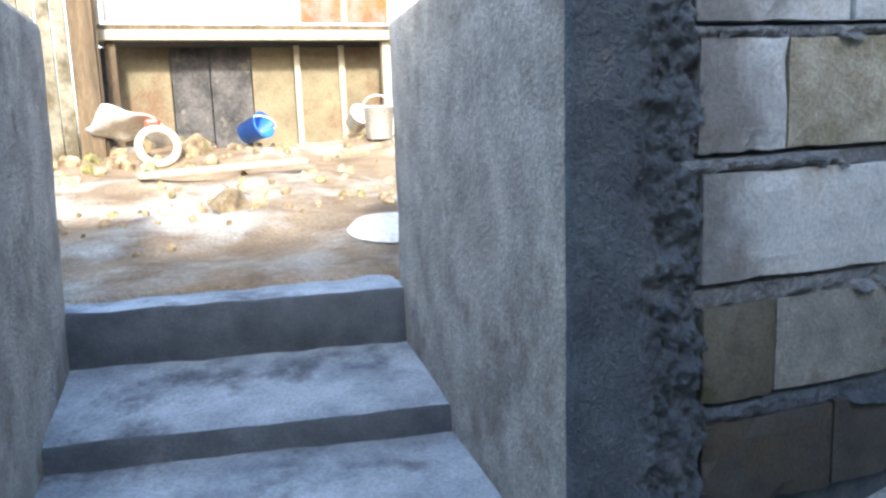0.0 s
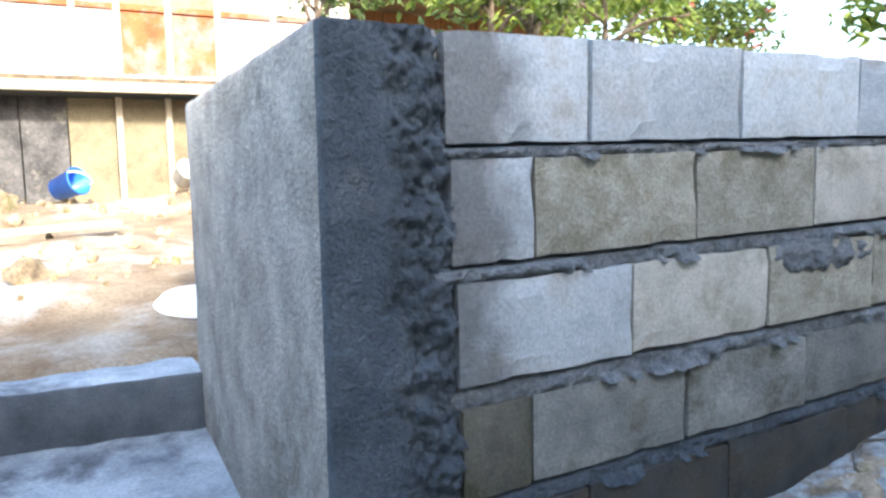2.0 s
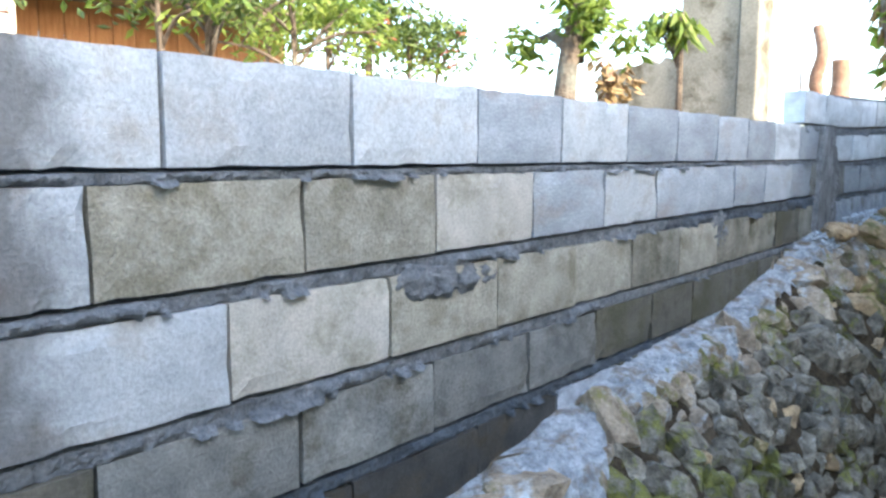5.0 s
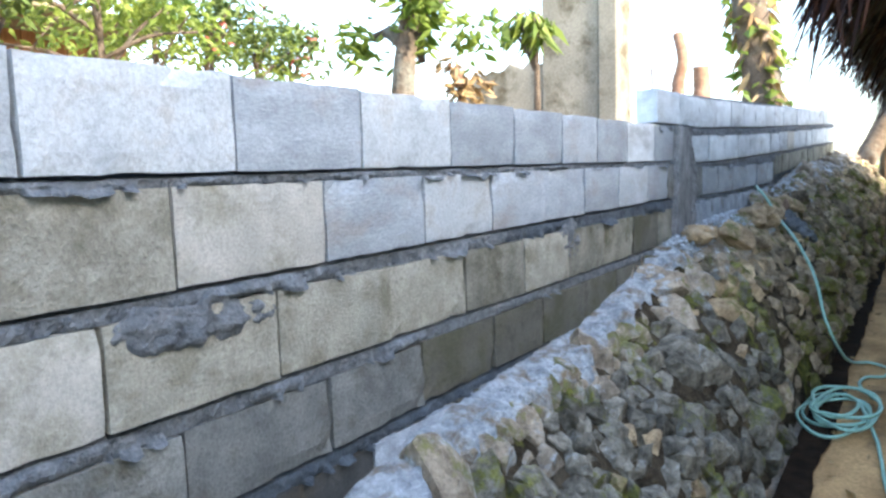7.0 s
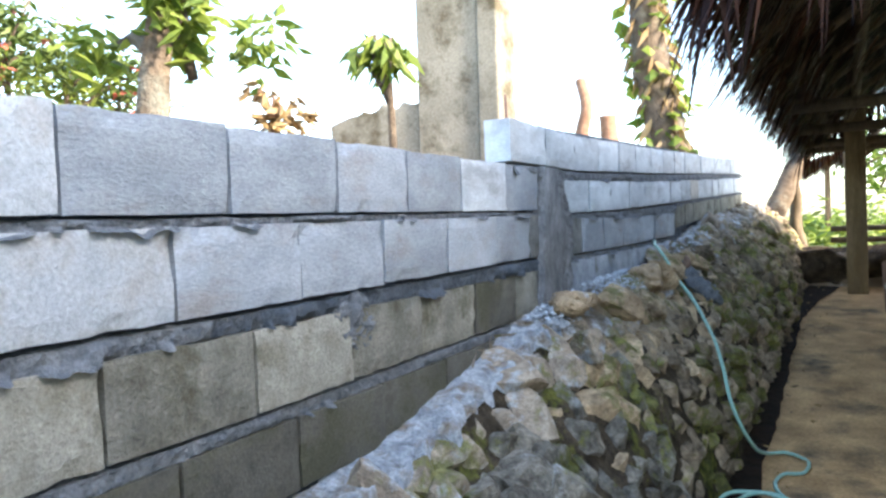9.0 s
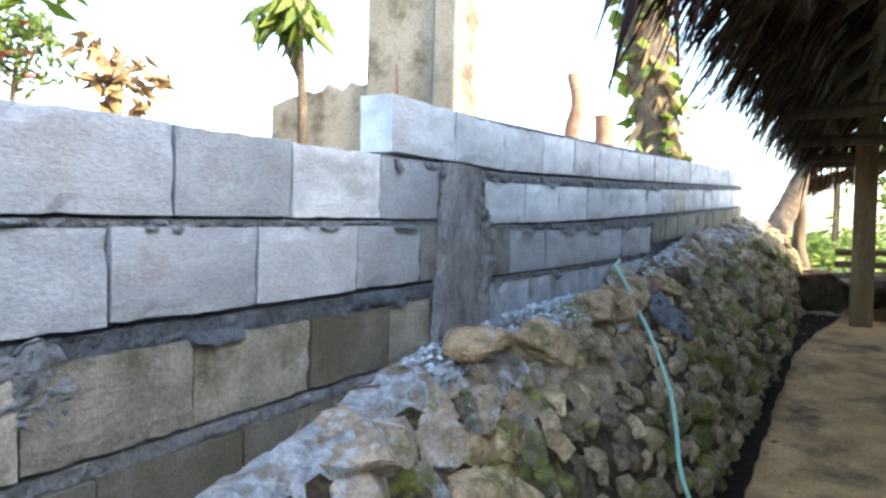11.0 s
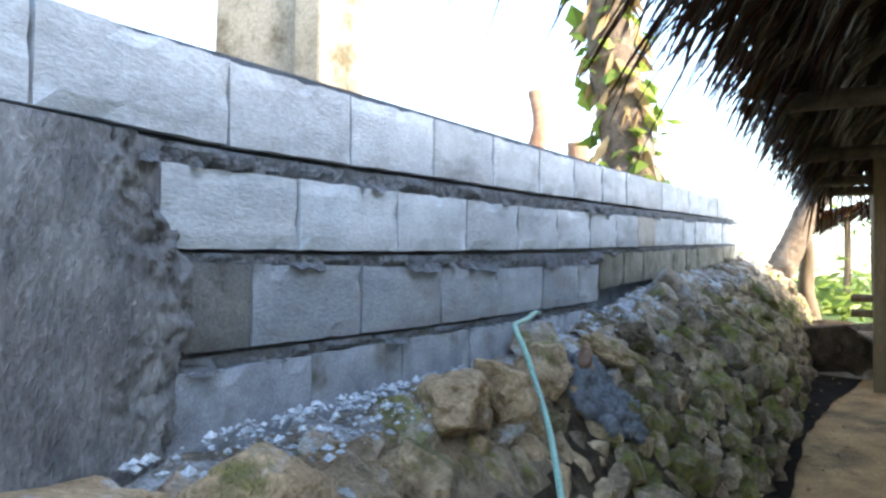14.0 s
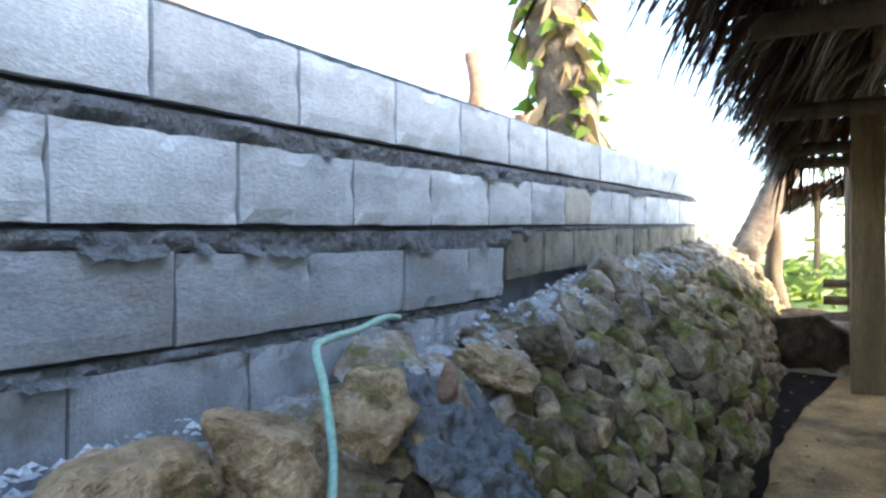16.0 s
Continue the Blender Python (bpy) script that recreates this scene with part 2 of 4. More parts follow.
BLUE = material("blue_plastic", (0.02, 0.12, 0.50), (0.03, 0.17, 0.62), 8, 40, 0.35, 0.1)
WHITE = material("white_plastic", (0.70, 0.68, 0.62), (0.80, 0.79, 0.75), 8, 40, 0.4, 0.1, (0.5, 0.44, 0.34), 5, 0.66)
CREAM = material("cream_rope", (0.55, 0.48, 0.34), (0.72, 0.66, 0.52), 20, 80, 0.8, 0.4)
RED = material("red_plastic", (0.50, 0.04, 0.02), (0.60, 0.06, 0.03), 8, 40, 0.4, 0.1)
BLACK = material("rubber", (0.015, 0.015, 0.016), (0.04, 0.04, 0.04), 10, 60, 0.7, 0.3)
HOSE = material("hose", (0.24, 0.45, 0.36), (0.34, 0.55, 0.455), 30, 90, 0.4, 0.1)
LEAF = leaf_material("leaf", (0.11, 0.17, 0.022), (0.28, 0.33, 0.06), 0.55)
LEAF_DARK = leaf_material("leaf_dark", (0.055, 0.09, 0.016), (0.15, 0.19, 0.045), 0.45)
LEAF_DRY = leaf_material("leaf_dry", (0.20, 0.12, 0.05), (0.42, 0.28, 0.12), 0.3)
LEAF_RED = leaf_material("leaf_red", (0.35, 0.05, 0.05), (0.55, 0.16, 0.10), 0.4)
# brown straw, darkened likewise for the shade under the roof
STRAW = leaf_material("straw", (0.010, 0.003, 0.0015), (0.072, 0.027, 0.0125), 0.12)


POST = material("post_wood", (0.17, 0.115, 0.055), (0.32, 0.23, 0.125), 12, 90, 0.85, 0.6, (0.09, 0.06, 0.035), 3, 0.6, stretch=(1, 1, 0.15))
for m in (GUTTER, EARTH_DARK, MUD, THATCH, STRAW, STONE, STONE_GREY, PATH_MAT):  # dusty and dull, hardly any sheen
    m.node_tree.nodes["Principled BSDF"].inputs["Specular IOR Level"].default_value = 0.12


# ---- tools ----
def smooth_noise(x, y, z=0.0, size=1.0):
    return noise.noise(Vector((x, y, z)) / size)


def mesh_of(name, verts, faces, mat, smooth=False):
    used = sorted({i for f in faces for i in f})
    index = {old: k for k, old in enumerate(used)}
    me = bpy.data.meshes.new(name)
    me.from_pydata([tuple(verts[i]) for i in used], [], [tuple(index[i] for i in f) for f in faces])
    me.materials.append(mat)
    if smooth:
        me.polygons.foreach_set("use_smooth", [True] * len(me.polygons))
    me.update()
    return me


def thing(name, label, category, at=(0, 0, 0), group="", kind=""):
    ob = new(name)
    ob.location = at
    ob.empty_display_size = 0.1
    return tagged(ob, label, category, group, kind)


def child(ob, parent, label=""):
    """Hangs ob, whose mesh is in world places, under parent."""
    if parent is not None:
        ob.parent = parent
        ob.matrix_parent_inverse = Matrix.Translation(-parent.location) if parent.data is None else Matrix()
    return tagged(ob, label)


def part(name, bm, mat, parent=None, label="", smooth=False):
    me = bpy.data.meshes.new(name)
    bm.to_mesh(me)
    bm.free()
    me.materials.append(mat)
    if smooth:
        me.polygons.foreach_set("use_smooth", [True] * len(me.polygons))
    return child(new(name, me), parent, label)


def piece(name, verts, faces, mat, parent=None, label="", smooth=False):
    return child(new(name, mesh_of(name, verts, faces, mat, smooth)), parent, label)


def box(lo, hi, bevel=0.0, bm=None):
    own = bm or bmesh.new()
    made = bmesh.ops.create_cube(own, size=1, matrix=Matrix.LocRotScale(
        [(a + b) / 2 for a, b in zip(lo, hi)], None, [b - a for a, b in zip(lo, hi)]))
    if bevel:
        edges = {e for v in made["verts"] for e in v.link_edges}
        bmesh.ops.bevel(own, geom=list(edges), offset=bevel, segments=2, affect="EDGES", profile=0.6)
    return own


def tube(points, radii, sides=8, wobble=0.0, seed=0, caps=True):
    """A round bar through points, with a radius at each."""
    rnd = random.Random(seed)
    pts = [Vector(p) for p in points]
    if not hasattr(radii, "__len__"):
        radii = [radii] * len(pts)
    verts, faces = [], []
    side = None
    for i, p in enumerate(pts):
        way = (pts[min(i + 1, len(pts) - 1)] - pts[max(i - 1, 0)]).normalized()
        if side is None:
            side = way.orthogonal().normalized()
        side = (side - way * side.dot(way)).normalized()
        other = way.cross(side)
        for k in range(sides):
            a = 2 * math.pi * k / sides
            r = radii[i] * (1 + wobble * (rnd.random() - 0.5))
            verts.append(p + (side * math.cos(a) + other * math.sin(a)) * r)
    for i in range(len(pts) - 1):
        for k in range(sides):
            a, b = i * sides + k, i * sides + (k + 1) % sides
            faces.append((a, b, b + sides, a + sides))
    if caps:
        faces.append(tuple(range(sides))[::-1])
        faces.append(tuple(range((len(pts) - 1) * sides, len(pts) * sides)))
    return verts, faces


def spline(points, steps):
    """A smooth line through points."""
    out = []
    pts = [Vector(p) for p in points]
    pts = [pts[0] * 2 - pts[1], *pts, pts[-1] * 2 - pts[-2]]
    for i in range(1, len(pts) - 2):
        a, b, c, d = pts[i - 1:i + 3]
        for k in range(steps):
            t = k / steps
            out.append(0.5 * (2 * b + (c - a) * t + (2 * a - 5 * b + 4 * c - d) * t * t + (3 * b - a - 3 * c + d) * t ** 3))
    out.append(pts[-2])
    return out


def leaves(centres, size, rnd, droop=0.3, slim=0.45):
    """Bent leaf blades, one round each centre."""
    verts, faces = [], []
    for c in centres:
        c = Vector(c)
        a = rnd.uniform(0, 2 * math.pi)
        way = Vector((math.cos(a), math.sin(a), rnd.uniform(-0.7, 0.5) - droop)).normalized()
        wide = way.cross(Vector((rnd.uniform(-.5, .5), rnd.uniform(-.5, .5), 1))).normalized()
        s = size * rnd.uniform(0.6, 1.35)
        up = way.cross(wide) * (0.15 * s)
        n = len(verts)
        verts += [c, c + way * s * .45 + wide * s * slim * .5 + up, c + way * s * .5 - up * .4, c + way * s * .45 - wide * s * slim * .5 + up,
                  c + way * s + Vector((0, 0, -0.15 * s))]
        faces += [(n, n + 1, n + 2), (n, n + 2, n + 3), (n + 1, n + 4, n + 2), (n + 2, n + 4, n + 3)]
    return verts, faces


def cloud(rnd, centre, radius, count, clumps=7):
    """Places in uneven clumps round a centre."""
    centre, radius = Vector(centre), Vector(radius)
    heart = [Vector((rnd.gauss(0, .5), rnd.gauss(0, .5), rnd.gauss(0, .5))) for _ in range(clumps)]
    out = []
    for _ in range(count):
        h = rnd.choice(heart)
        d = Vector((rnd.gauss(0, .26), rnd.gauss(0, .26), rnd.gauss(0, .22))) + h
        out.append(centre + Vector([a * b for a, b in zip(d, radius)]))
    return out


# ---- the lie of the land ----
def path_z(x):
    return -0.22 + 0.085 * x


def ledge_z(x):
    """Height of the footing where it meets the wall."""
    return float(np.interp(x, (0.4, 1.2, 2.14, 2.8, 3.9, 5.04, 5.7, 6.7, 7.6, 8.2, 9.3, 12.74, 14), (0.44, 0.54, 0.70, 0.84, 0.94, 1.18, 1.24, 1.27, 1.35, 1.41, 1.57, 1.80, 1.85)))


def face_point(x, v):
    """A point on the rubble bank: v runs from 0 at the footing's edge to 1 at the path."""
    zp, zl = path_z(x), ledge_z(x)
    y = np.interp(v, (0, 0.12, 0.35, 0.6, 0.82, 1), (-0.17, -0.26, -0.42, -0.575, -0.675, -0.73))
    h = np.interp(v, (0, 0.12, 0.35, 0.6, 0.82, 1), (0.97, 0.88, 0.74, 0.52, 0.24, -0.04))
    wave = 0.03 * smooth_noise(x, v, 3.0, 0.6)
    y *= float(np.interp(x, (5.2, 6.4, 7.5, 9.0), (0.90, 1.0, 1.02, 1.07)))
    return Vector((x, float(y) + wave, zp + float(h) * (zl - zp)))


def yard_z(x, y):
    """The trodden yard behind the wall."""
    base = float(np.interp(y, (1.2, 2.0, 3.5, 6.0, 12), (0.865, 0.92, 1.08, 1.27, 1.4))) + 0.07 * max(0.0, min(x, 12) - 1.0)
    rough = 0.10 * smooth_noise(x, y, 0, 0.9) + 0.04 * smooth_noise(x, y, 5, 0.3)
    return base + rough * min(1, max(0, (y - 1.4) / 0.8))


def land_z(x, y):
    front = path_z(min(x, 12)) - 0.03
    if x > 11.7:
        front += min(1, (x - 11.7) / 0.25) * (1.16 - path_z(11.7)) - 0.085 * (min(x, 12) - 11.7)
        front += 0.05 * smooth_noise(x, y, 2, 0.8)
    back = yard_z(x, y) if x > -1 or y > 1.2 else front
    k = min(1, max(0, (y - 0.04) / 0.05)) if x > 0.7 else min(1, max(0, (y - 1.25) / 0.06))
    z = front * (1 - k) + back * k
    far = min(1, max(0, (math.hypot(x - 5, y) - 14) / 25))
    return z * (1 - far) + 1.1 * far


xs = np.concatenate([[-300, -120, -50, -20, -10, -6], np.arange(-4, 15, 0.12), np.arange(15, 30, 1), [35, 50, 80, 150, 400]])
ys = np.concatenate([[-300, -100, -40, -15, -8, -5], np.arange(-4, 0, 0.12), [0.035, 0.095], np.arange(0.2, 7.5, 0.12), np.arange(7.5, 20, 1.0), [25, 40, 80, 160, 400]])
verts = [(x, y, land_z(x, y)) for y in ys for x in xs]
w = len(xs)
faces = [(j * w + i, j * w + i + 1, (j + 1) * w + i + 1, (j + 1) * w + i) for j in range(len(ys) - 1) for i in range(w - 1)]
ground = new("ground", mesh_of("ground", verts, faces, EARTH, True))
ground.data.materials.append(GRASS)
for p in ground.data.polygons:
    c = p.center
    if c.x > 13.2 or c.y > 12 or c.x < -8 or c.y < -6:
        p.material_index = 1
tagged(ground, "bare trodden brown earth with grass further off", "ground", kind="structure")

# path of worn cement beside the bank
verts, faces = [], []
pxs, pys = np.arange(-3, 11.75, 0.15), [-0.70, -0.76, -0.9, -1.2, -1.6, -2.2, -3.0, -3.8]
for x in pxs:
    for k, y in enumerate(pys):
        edge = 0.05 * smooth_noise(x, 0, 1, 0.4) if k < 2 else 0
        verts.append((x, y + edge, path_z(x) + (0.012 * smooth_noise(x, y, 0, 0.5) if k else -0.05)))
n = len(pys)
faces = [(i * n + k, i * n + k + 1, (i + 1) * n + k + 1, (i + 1) * n + k) for i in range(len(pxs) - 1) for k in range(n - 1)]
tagged(new("path", mesh_of("path", verts, [f[::-1] for f in faces], PATH_MAT, True)), "worn brown cement path with damp dark patches", "path", kind="structure")

# damp gutter at the foot of the bank; its far widening paints the hut's shade
verts, faces = [], []
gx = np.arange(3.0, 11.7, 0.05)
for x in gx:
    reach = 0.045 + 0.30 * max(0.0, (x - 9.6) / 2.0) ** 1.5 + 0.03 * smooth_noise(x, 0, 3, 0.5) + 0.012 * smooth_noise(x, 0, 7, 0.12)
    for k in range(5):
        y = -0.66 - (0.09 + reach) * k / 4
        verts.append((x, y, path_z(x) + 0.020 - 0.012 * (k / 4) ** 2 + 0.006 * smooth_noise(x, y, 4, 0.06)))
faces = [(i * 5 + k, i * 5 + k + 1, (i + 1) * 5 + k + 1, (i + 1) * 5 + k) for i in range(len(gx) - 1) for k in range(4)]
tagged(new("gutter", mesh_of("gutter", verts, faces, GUTTER, True)), "damp earth gutter at the foot of the stones, darkened and widened for shade", "gutter", kind="structure")

# ---- the block wall ----
def rough_block(seed):
    """A cast block one unit long, high and deep (front at y = 0), with worn edges and an uneven face."""
    rnd = random.Random(seed)
    bm = bmesh.new()
    nx, nz = 10, 5
    rows = []
    for k in range(nz + 1):
        row = []
        for i in range(nx + 1):
            x, z = i / nx - 0.5, k / nz - 0.5
            rim = i in (0, nx) or k in (0, nz)
            chip = rnd.random() ** 3
            y = rnd.uniform(-0.006, 0.006) + (0.022 + 0.07 * chip * chip if rim else 0)
            x += (0.007 * chip + 0.002) * (1 if i == 0 else -1 if i == nx else 0)
            z += (0.022 * chip + 0.004) * (1 if k == 0 else -1 if k == nz else 0)
            row.append(bm.verts.new((x, y, z)))
        rows.append(row)
    for k in range(nz):
        for i in range(nx):
            bm.faces.new((rows[k][i], rows[k][i + 1], rows[k + 1][i + 1], rows[k + 1][i]))
    ring = [*rows[0], *[r[-1] for r in rows[1:]], *rows[-1][-2::-1], *[r[0] for r in rows[-2:0:-1]]]
    back = [bm.verts.new((v.co.x, 1, v.co.z)) for v in ring]
    for i in range(len(ring)):
        j = (i + 1) % len(ring)
        bm.faces.new((ring[j], ring[i], back[i], back[j]))
    bm.faces.new(back[::-1])
    me = bpy.data.meshes.new("block")
    bm.to_mesh(me)
    bm.free()
    return me


BLOCK_SHAPES = {}
THICK = 0.13


def block(parent, x0, x1, z0, z1, slope, mat, rnd, thick=THICK):
    key = (mat.name, rnd.randrange(5))
    if key not in BLOCK_SHAPES:
        me = rough_block(len(BLOCK_SHAPES) + 3)
        me.materials.append(mat)
        BLOCK_SHAPES[key] = me
    ob = new("block", BLOCK_SHAPES[key])
    ob.location = ((x0 + x1) / 2 - parent.location.x, rnd.uniform(-0.004, 0.004) - parent.location.y, (z0 + z1) / 2 - parent.location.z)
    ob.rotation_euler = (rnd.uniform(-0.012, 0.012), -math.atan(slope) + rnd.uniform(-0.006, 0.006), rnd.uniform(-0.008, 0.008))
    ob.scale = (x1 - x0 - 0.006, thick, z1 - z0)
    ob.parent = parent
    return ob


def mortar_bed(parent, x0, x1, low, high, seed, mat, full=0.5):
    """Squeezed, torn mortar between two courses; low and high give its edges along x."""
    step = 0.008
    count = int((x1 - x0) / step)
    verts, faces = [], []
    for i in range(count + 1):
        x = x0 + (x1 - x0) * i / count
        a, b = low(x), high(x)
        fat = smooth_noise(x, seed, 0, 0.16) + 0.5 * smooth_noise(x, seed, 4, 0.05)
        over = max(0, fat - 0.05 + full * 0.3) * 0.032
        hang = max(0, smooth_noise(x, seed, 9, 0.18) + 0.45 * smooth_noise(x, seed, 2, 0.030) - 0.12) * 0.026
        for k, s in enumerate((0, 0.2, 0.4, 0.6, 0.8, 1)):
            z = a - hang + (b - 0.003 - a + hang) * s
            bulge = (0.0, 0.7, 1.0, 0.9, 0.5, -0.3)[k]
            y = (0.040 if k == 5 else 0.013) - over * bulge - (0.012 if hang > 0.004 and k < 2 else 0) + 0.009 * smooth_noise(x, z, seed, 0.022) + 0.006 * smooth_noise(x, z, seed + 3, 0.010)
            verts.append((x, y - (0.014 if hang > 0.004 and k == 0 else 0), z))
    for i in range(count):
        for k in range(5):
            a = i * 6 + k
            faces.append((a, a + 6, a + 7, a + 1))
    return piece("mortar_bed", verts, faces, mat, parent)


def line(x0, z0, x1, z1):
    return lambda x: z0 + (z1 - z0) * (x - x0) / (x1 - x0)


rnd = random.Random(11)
wall_low = thing("wall_low", "low wall of rough hollow blocks with dark squeezed mortar, pale above, mossy and shade-darkened below", "wall", (0.7, 0.07, 0.5), kind="structure")
G, X, S, N, C, K, P, W, M, D, O = BLOCK_GREY, BLOCK_DIM_WET, BLOCK_SMOOTH, BLOCK_BRIGHT, BLOCK_MID, BLOCK_DULL, BLOCK_PALE, BLOCK_WARM, BLOCK_MOSSY, BLOCK_DIM_BLUE, BLOCK_DIM_BROWN
# the two lowest courses take darker blocks, painting the fall-off of light
COURSES = [  # joints, lower edge, upper edge, materials
    ((0.925, 1.26, 1.70, 2.14, 2.55, 2.96, 3.36, 3.75, 4.11, 4.47, 4.86, 5.21), line(1.26, 1.55, 4.47, 1.598), line(1.26, 1.755, 4.47, 1.785), (P, P, P, C, P, C, C, C, C, N, C)),
    ((0.935, 1.125, 1.57, 1.98, 2.40, 2.81, 3.20, 3.59, 3.96, 4.35, 4.75, 5.10, 5.21), line(1.13, 1.322, 4.35, 1.392), line(1.13, 1.522, 4.35, 1.575), (P, M, M, W, C, P, C, C, C, C, C, G)),
    ((0.945, 1.385, 1.82, 2.235, 2.645, 3.03, 3.42, 3.79, 4.17, 4.56, 4.93, 5.18), line(1.39, 1.092, 4.56, 1.155), line(1.39, 1.291, 4.56, 1.340), (P, W, M, M, M, K, M, K, K, O, K)),
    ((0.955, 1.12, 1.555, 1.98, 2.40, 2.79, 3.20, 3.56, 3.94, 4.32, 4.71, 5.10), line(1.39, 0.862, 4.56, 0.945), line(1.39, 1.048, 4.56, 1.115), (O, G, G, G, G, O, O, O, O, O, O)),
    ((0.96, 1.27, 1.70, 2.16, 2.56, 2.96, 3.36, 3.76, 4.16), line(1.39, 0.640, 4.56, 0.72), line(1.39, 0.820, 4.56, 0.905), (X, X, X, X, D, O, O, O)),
]
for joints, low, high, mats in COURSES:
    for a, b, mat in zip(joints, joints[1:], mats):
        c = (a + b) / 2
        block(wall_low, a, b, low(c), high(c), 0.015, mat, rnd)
for n, (upper, lower) in enumerate(zip(COURSES, COURSES[1:])):
    split = 3.3 if n == 1 else 5.2
    # the lowest bed takes the darker mortar, like the darkened courses round it
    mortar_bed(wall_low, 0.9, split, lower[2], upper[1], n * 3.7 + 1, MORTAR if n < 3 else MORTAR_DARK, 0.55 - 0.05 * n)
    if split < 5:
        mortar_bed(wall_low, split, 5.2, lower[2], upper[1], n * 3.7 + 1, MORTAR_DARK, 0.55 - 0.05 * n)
core = [(0.8, 0.035, 0.42), (5.22, 0.035, 0.9), (5.22, 0.035, 1.76), (0.8, 0.035, 1.72)]
core += [(x, THICK - 0.012, z) for x, y, z in core]
piece("core", core, [(0, 1, 2, 3), (7, 6, 5, 4), (0, 4, 5, 1), (1, 5, 6, 2), (2, 6, 7, 3), (3, 7, 4, 0)], MORTAR_DARK, wall_low)
# clumps of old cement smeared over two joints
for at, size in (((2.03, 0.006, 1.268), (0.205, 0.018, 0.045)), ((3.80, 0.004, 1.285), (0.10, 0.007, 0.08))):
    bm = bmesh.new()
    bmesh.ops.create_icosphere(bm, subdivisions=5, radius=1, matrix=Matrix.LocRotScale(at, None, size))
    for v in bm.verts:
        v.co += v.normal * (0.016 * noise.noise(v.co / 0.045) + 0.010 * noise.noise(v.co / 0.018)) + Vector((0, 0, 0.03 * noise.noise(v.co / 0.09)))
    part("mortar_clump", bm, MORTAR, wall_low, smooth=True)

wall_high = thing("wall_high", "newer wall of smooth pale grey hollow blocks one course higher, top courses brightened for light", "wall", (5.3, 0.07, 1.2), kind="structure")
def bent(*pairs):
    """A course line that bends at the given (x, z)."""
    px, pz = zip(*pairs)
    return lambda x: float(np.interp(x, px, pz))


HIGH = [
    ([4.90 + 0.409 * i for i in range(20)], bent((4.9, 1.803), (5.75, 1.812), (6.54, 1.850), (7.4, 1.888), (12.7, 2.165)), bent((4.9, 1.975), (5.73, 1.984), (6.54, 2.022), (7.4, 2.058), (12.7, 2.35)), N),
    ([5.56, 5.94, 6.345, 6.755, 7.16, 7.57] + [7.99 + 0.412 * i for i in range(12)], bent((5.5, 1.597), (6.34, 1.622), (7.49, 1.672), (12.7, 1.93)), bent((5.5, 1.758), (5.95, 1.772), (7.18, 1.820), (12.7, 2.12)), N),
    ([5.62, 5.80, 6.19, 6.60, 6.995, 7.42, 7.83, 8.13], bent((5.6, 1.402), (6.6, 1.413), (8.2, 1.45)), bent((5.6, 1.577), (7.0, 1.588), (8.2, 1.625)), C),
    # lowest course: its shade is put into the block colour
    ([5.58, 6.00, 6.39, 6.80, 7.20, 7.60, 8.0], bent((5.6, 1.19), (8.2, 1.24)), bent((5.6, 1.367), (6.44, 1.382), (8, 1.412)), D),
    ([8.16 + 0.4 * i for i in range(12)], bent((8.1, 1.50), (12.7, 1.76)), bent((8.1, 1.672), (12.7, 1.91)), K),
]
for joints, low, high, mat in HIGH:
    for i, (a, b) in enumerate(zip(joints, joints[1:])):
        c = (a + b) / 2
        m = G if joints[0] == 5.62 and i == 0 else W if joints[0] == 5.56 and i == 8 else mat
        block(wall_high, a, b, low(c), high(c), (low(b) - low(a)) / (b - a), m, rnd, 0.115)
mortar_bed(wall_high, 4.93, 12.7, HIGH[1][2], HIGH[0][1], 31, MORTAR, 0.75)
mortar_bed(wall_high, 5.58, 8.2, HIGH[2][2], HIGH[1][1], 37, MORTAR, 0.45)
mortar_bed(wall_high, 5.6, 8.1, HIGH[3][2], HIGH[2][1], 41, MORTAR, 0.5)
mortar_bed(wall_high, 8.15, 12.7, HIGH[4][2], HIGH[1][1], 43, MORTAR, 0.4)
core = [(5.25, 0.03, 1.1), (12.6, 0.03, 1.6), (12.6, 0.03, 2.32), (5.25, 0.03, 1.98)]
core += [(x, 0.1, z) for x, y, z in core]
piece("core", core, [(0, 1, 2, 3), (7, 6, 5, 4), (0, 4, 5, 1), (1, 5, 6, 2), (2, 6, 7, 3), (3, 7, 4, 0)], MORTAR_DARK, wall_high)


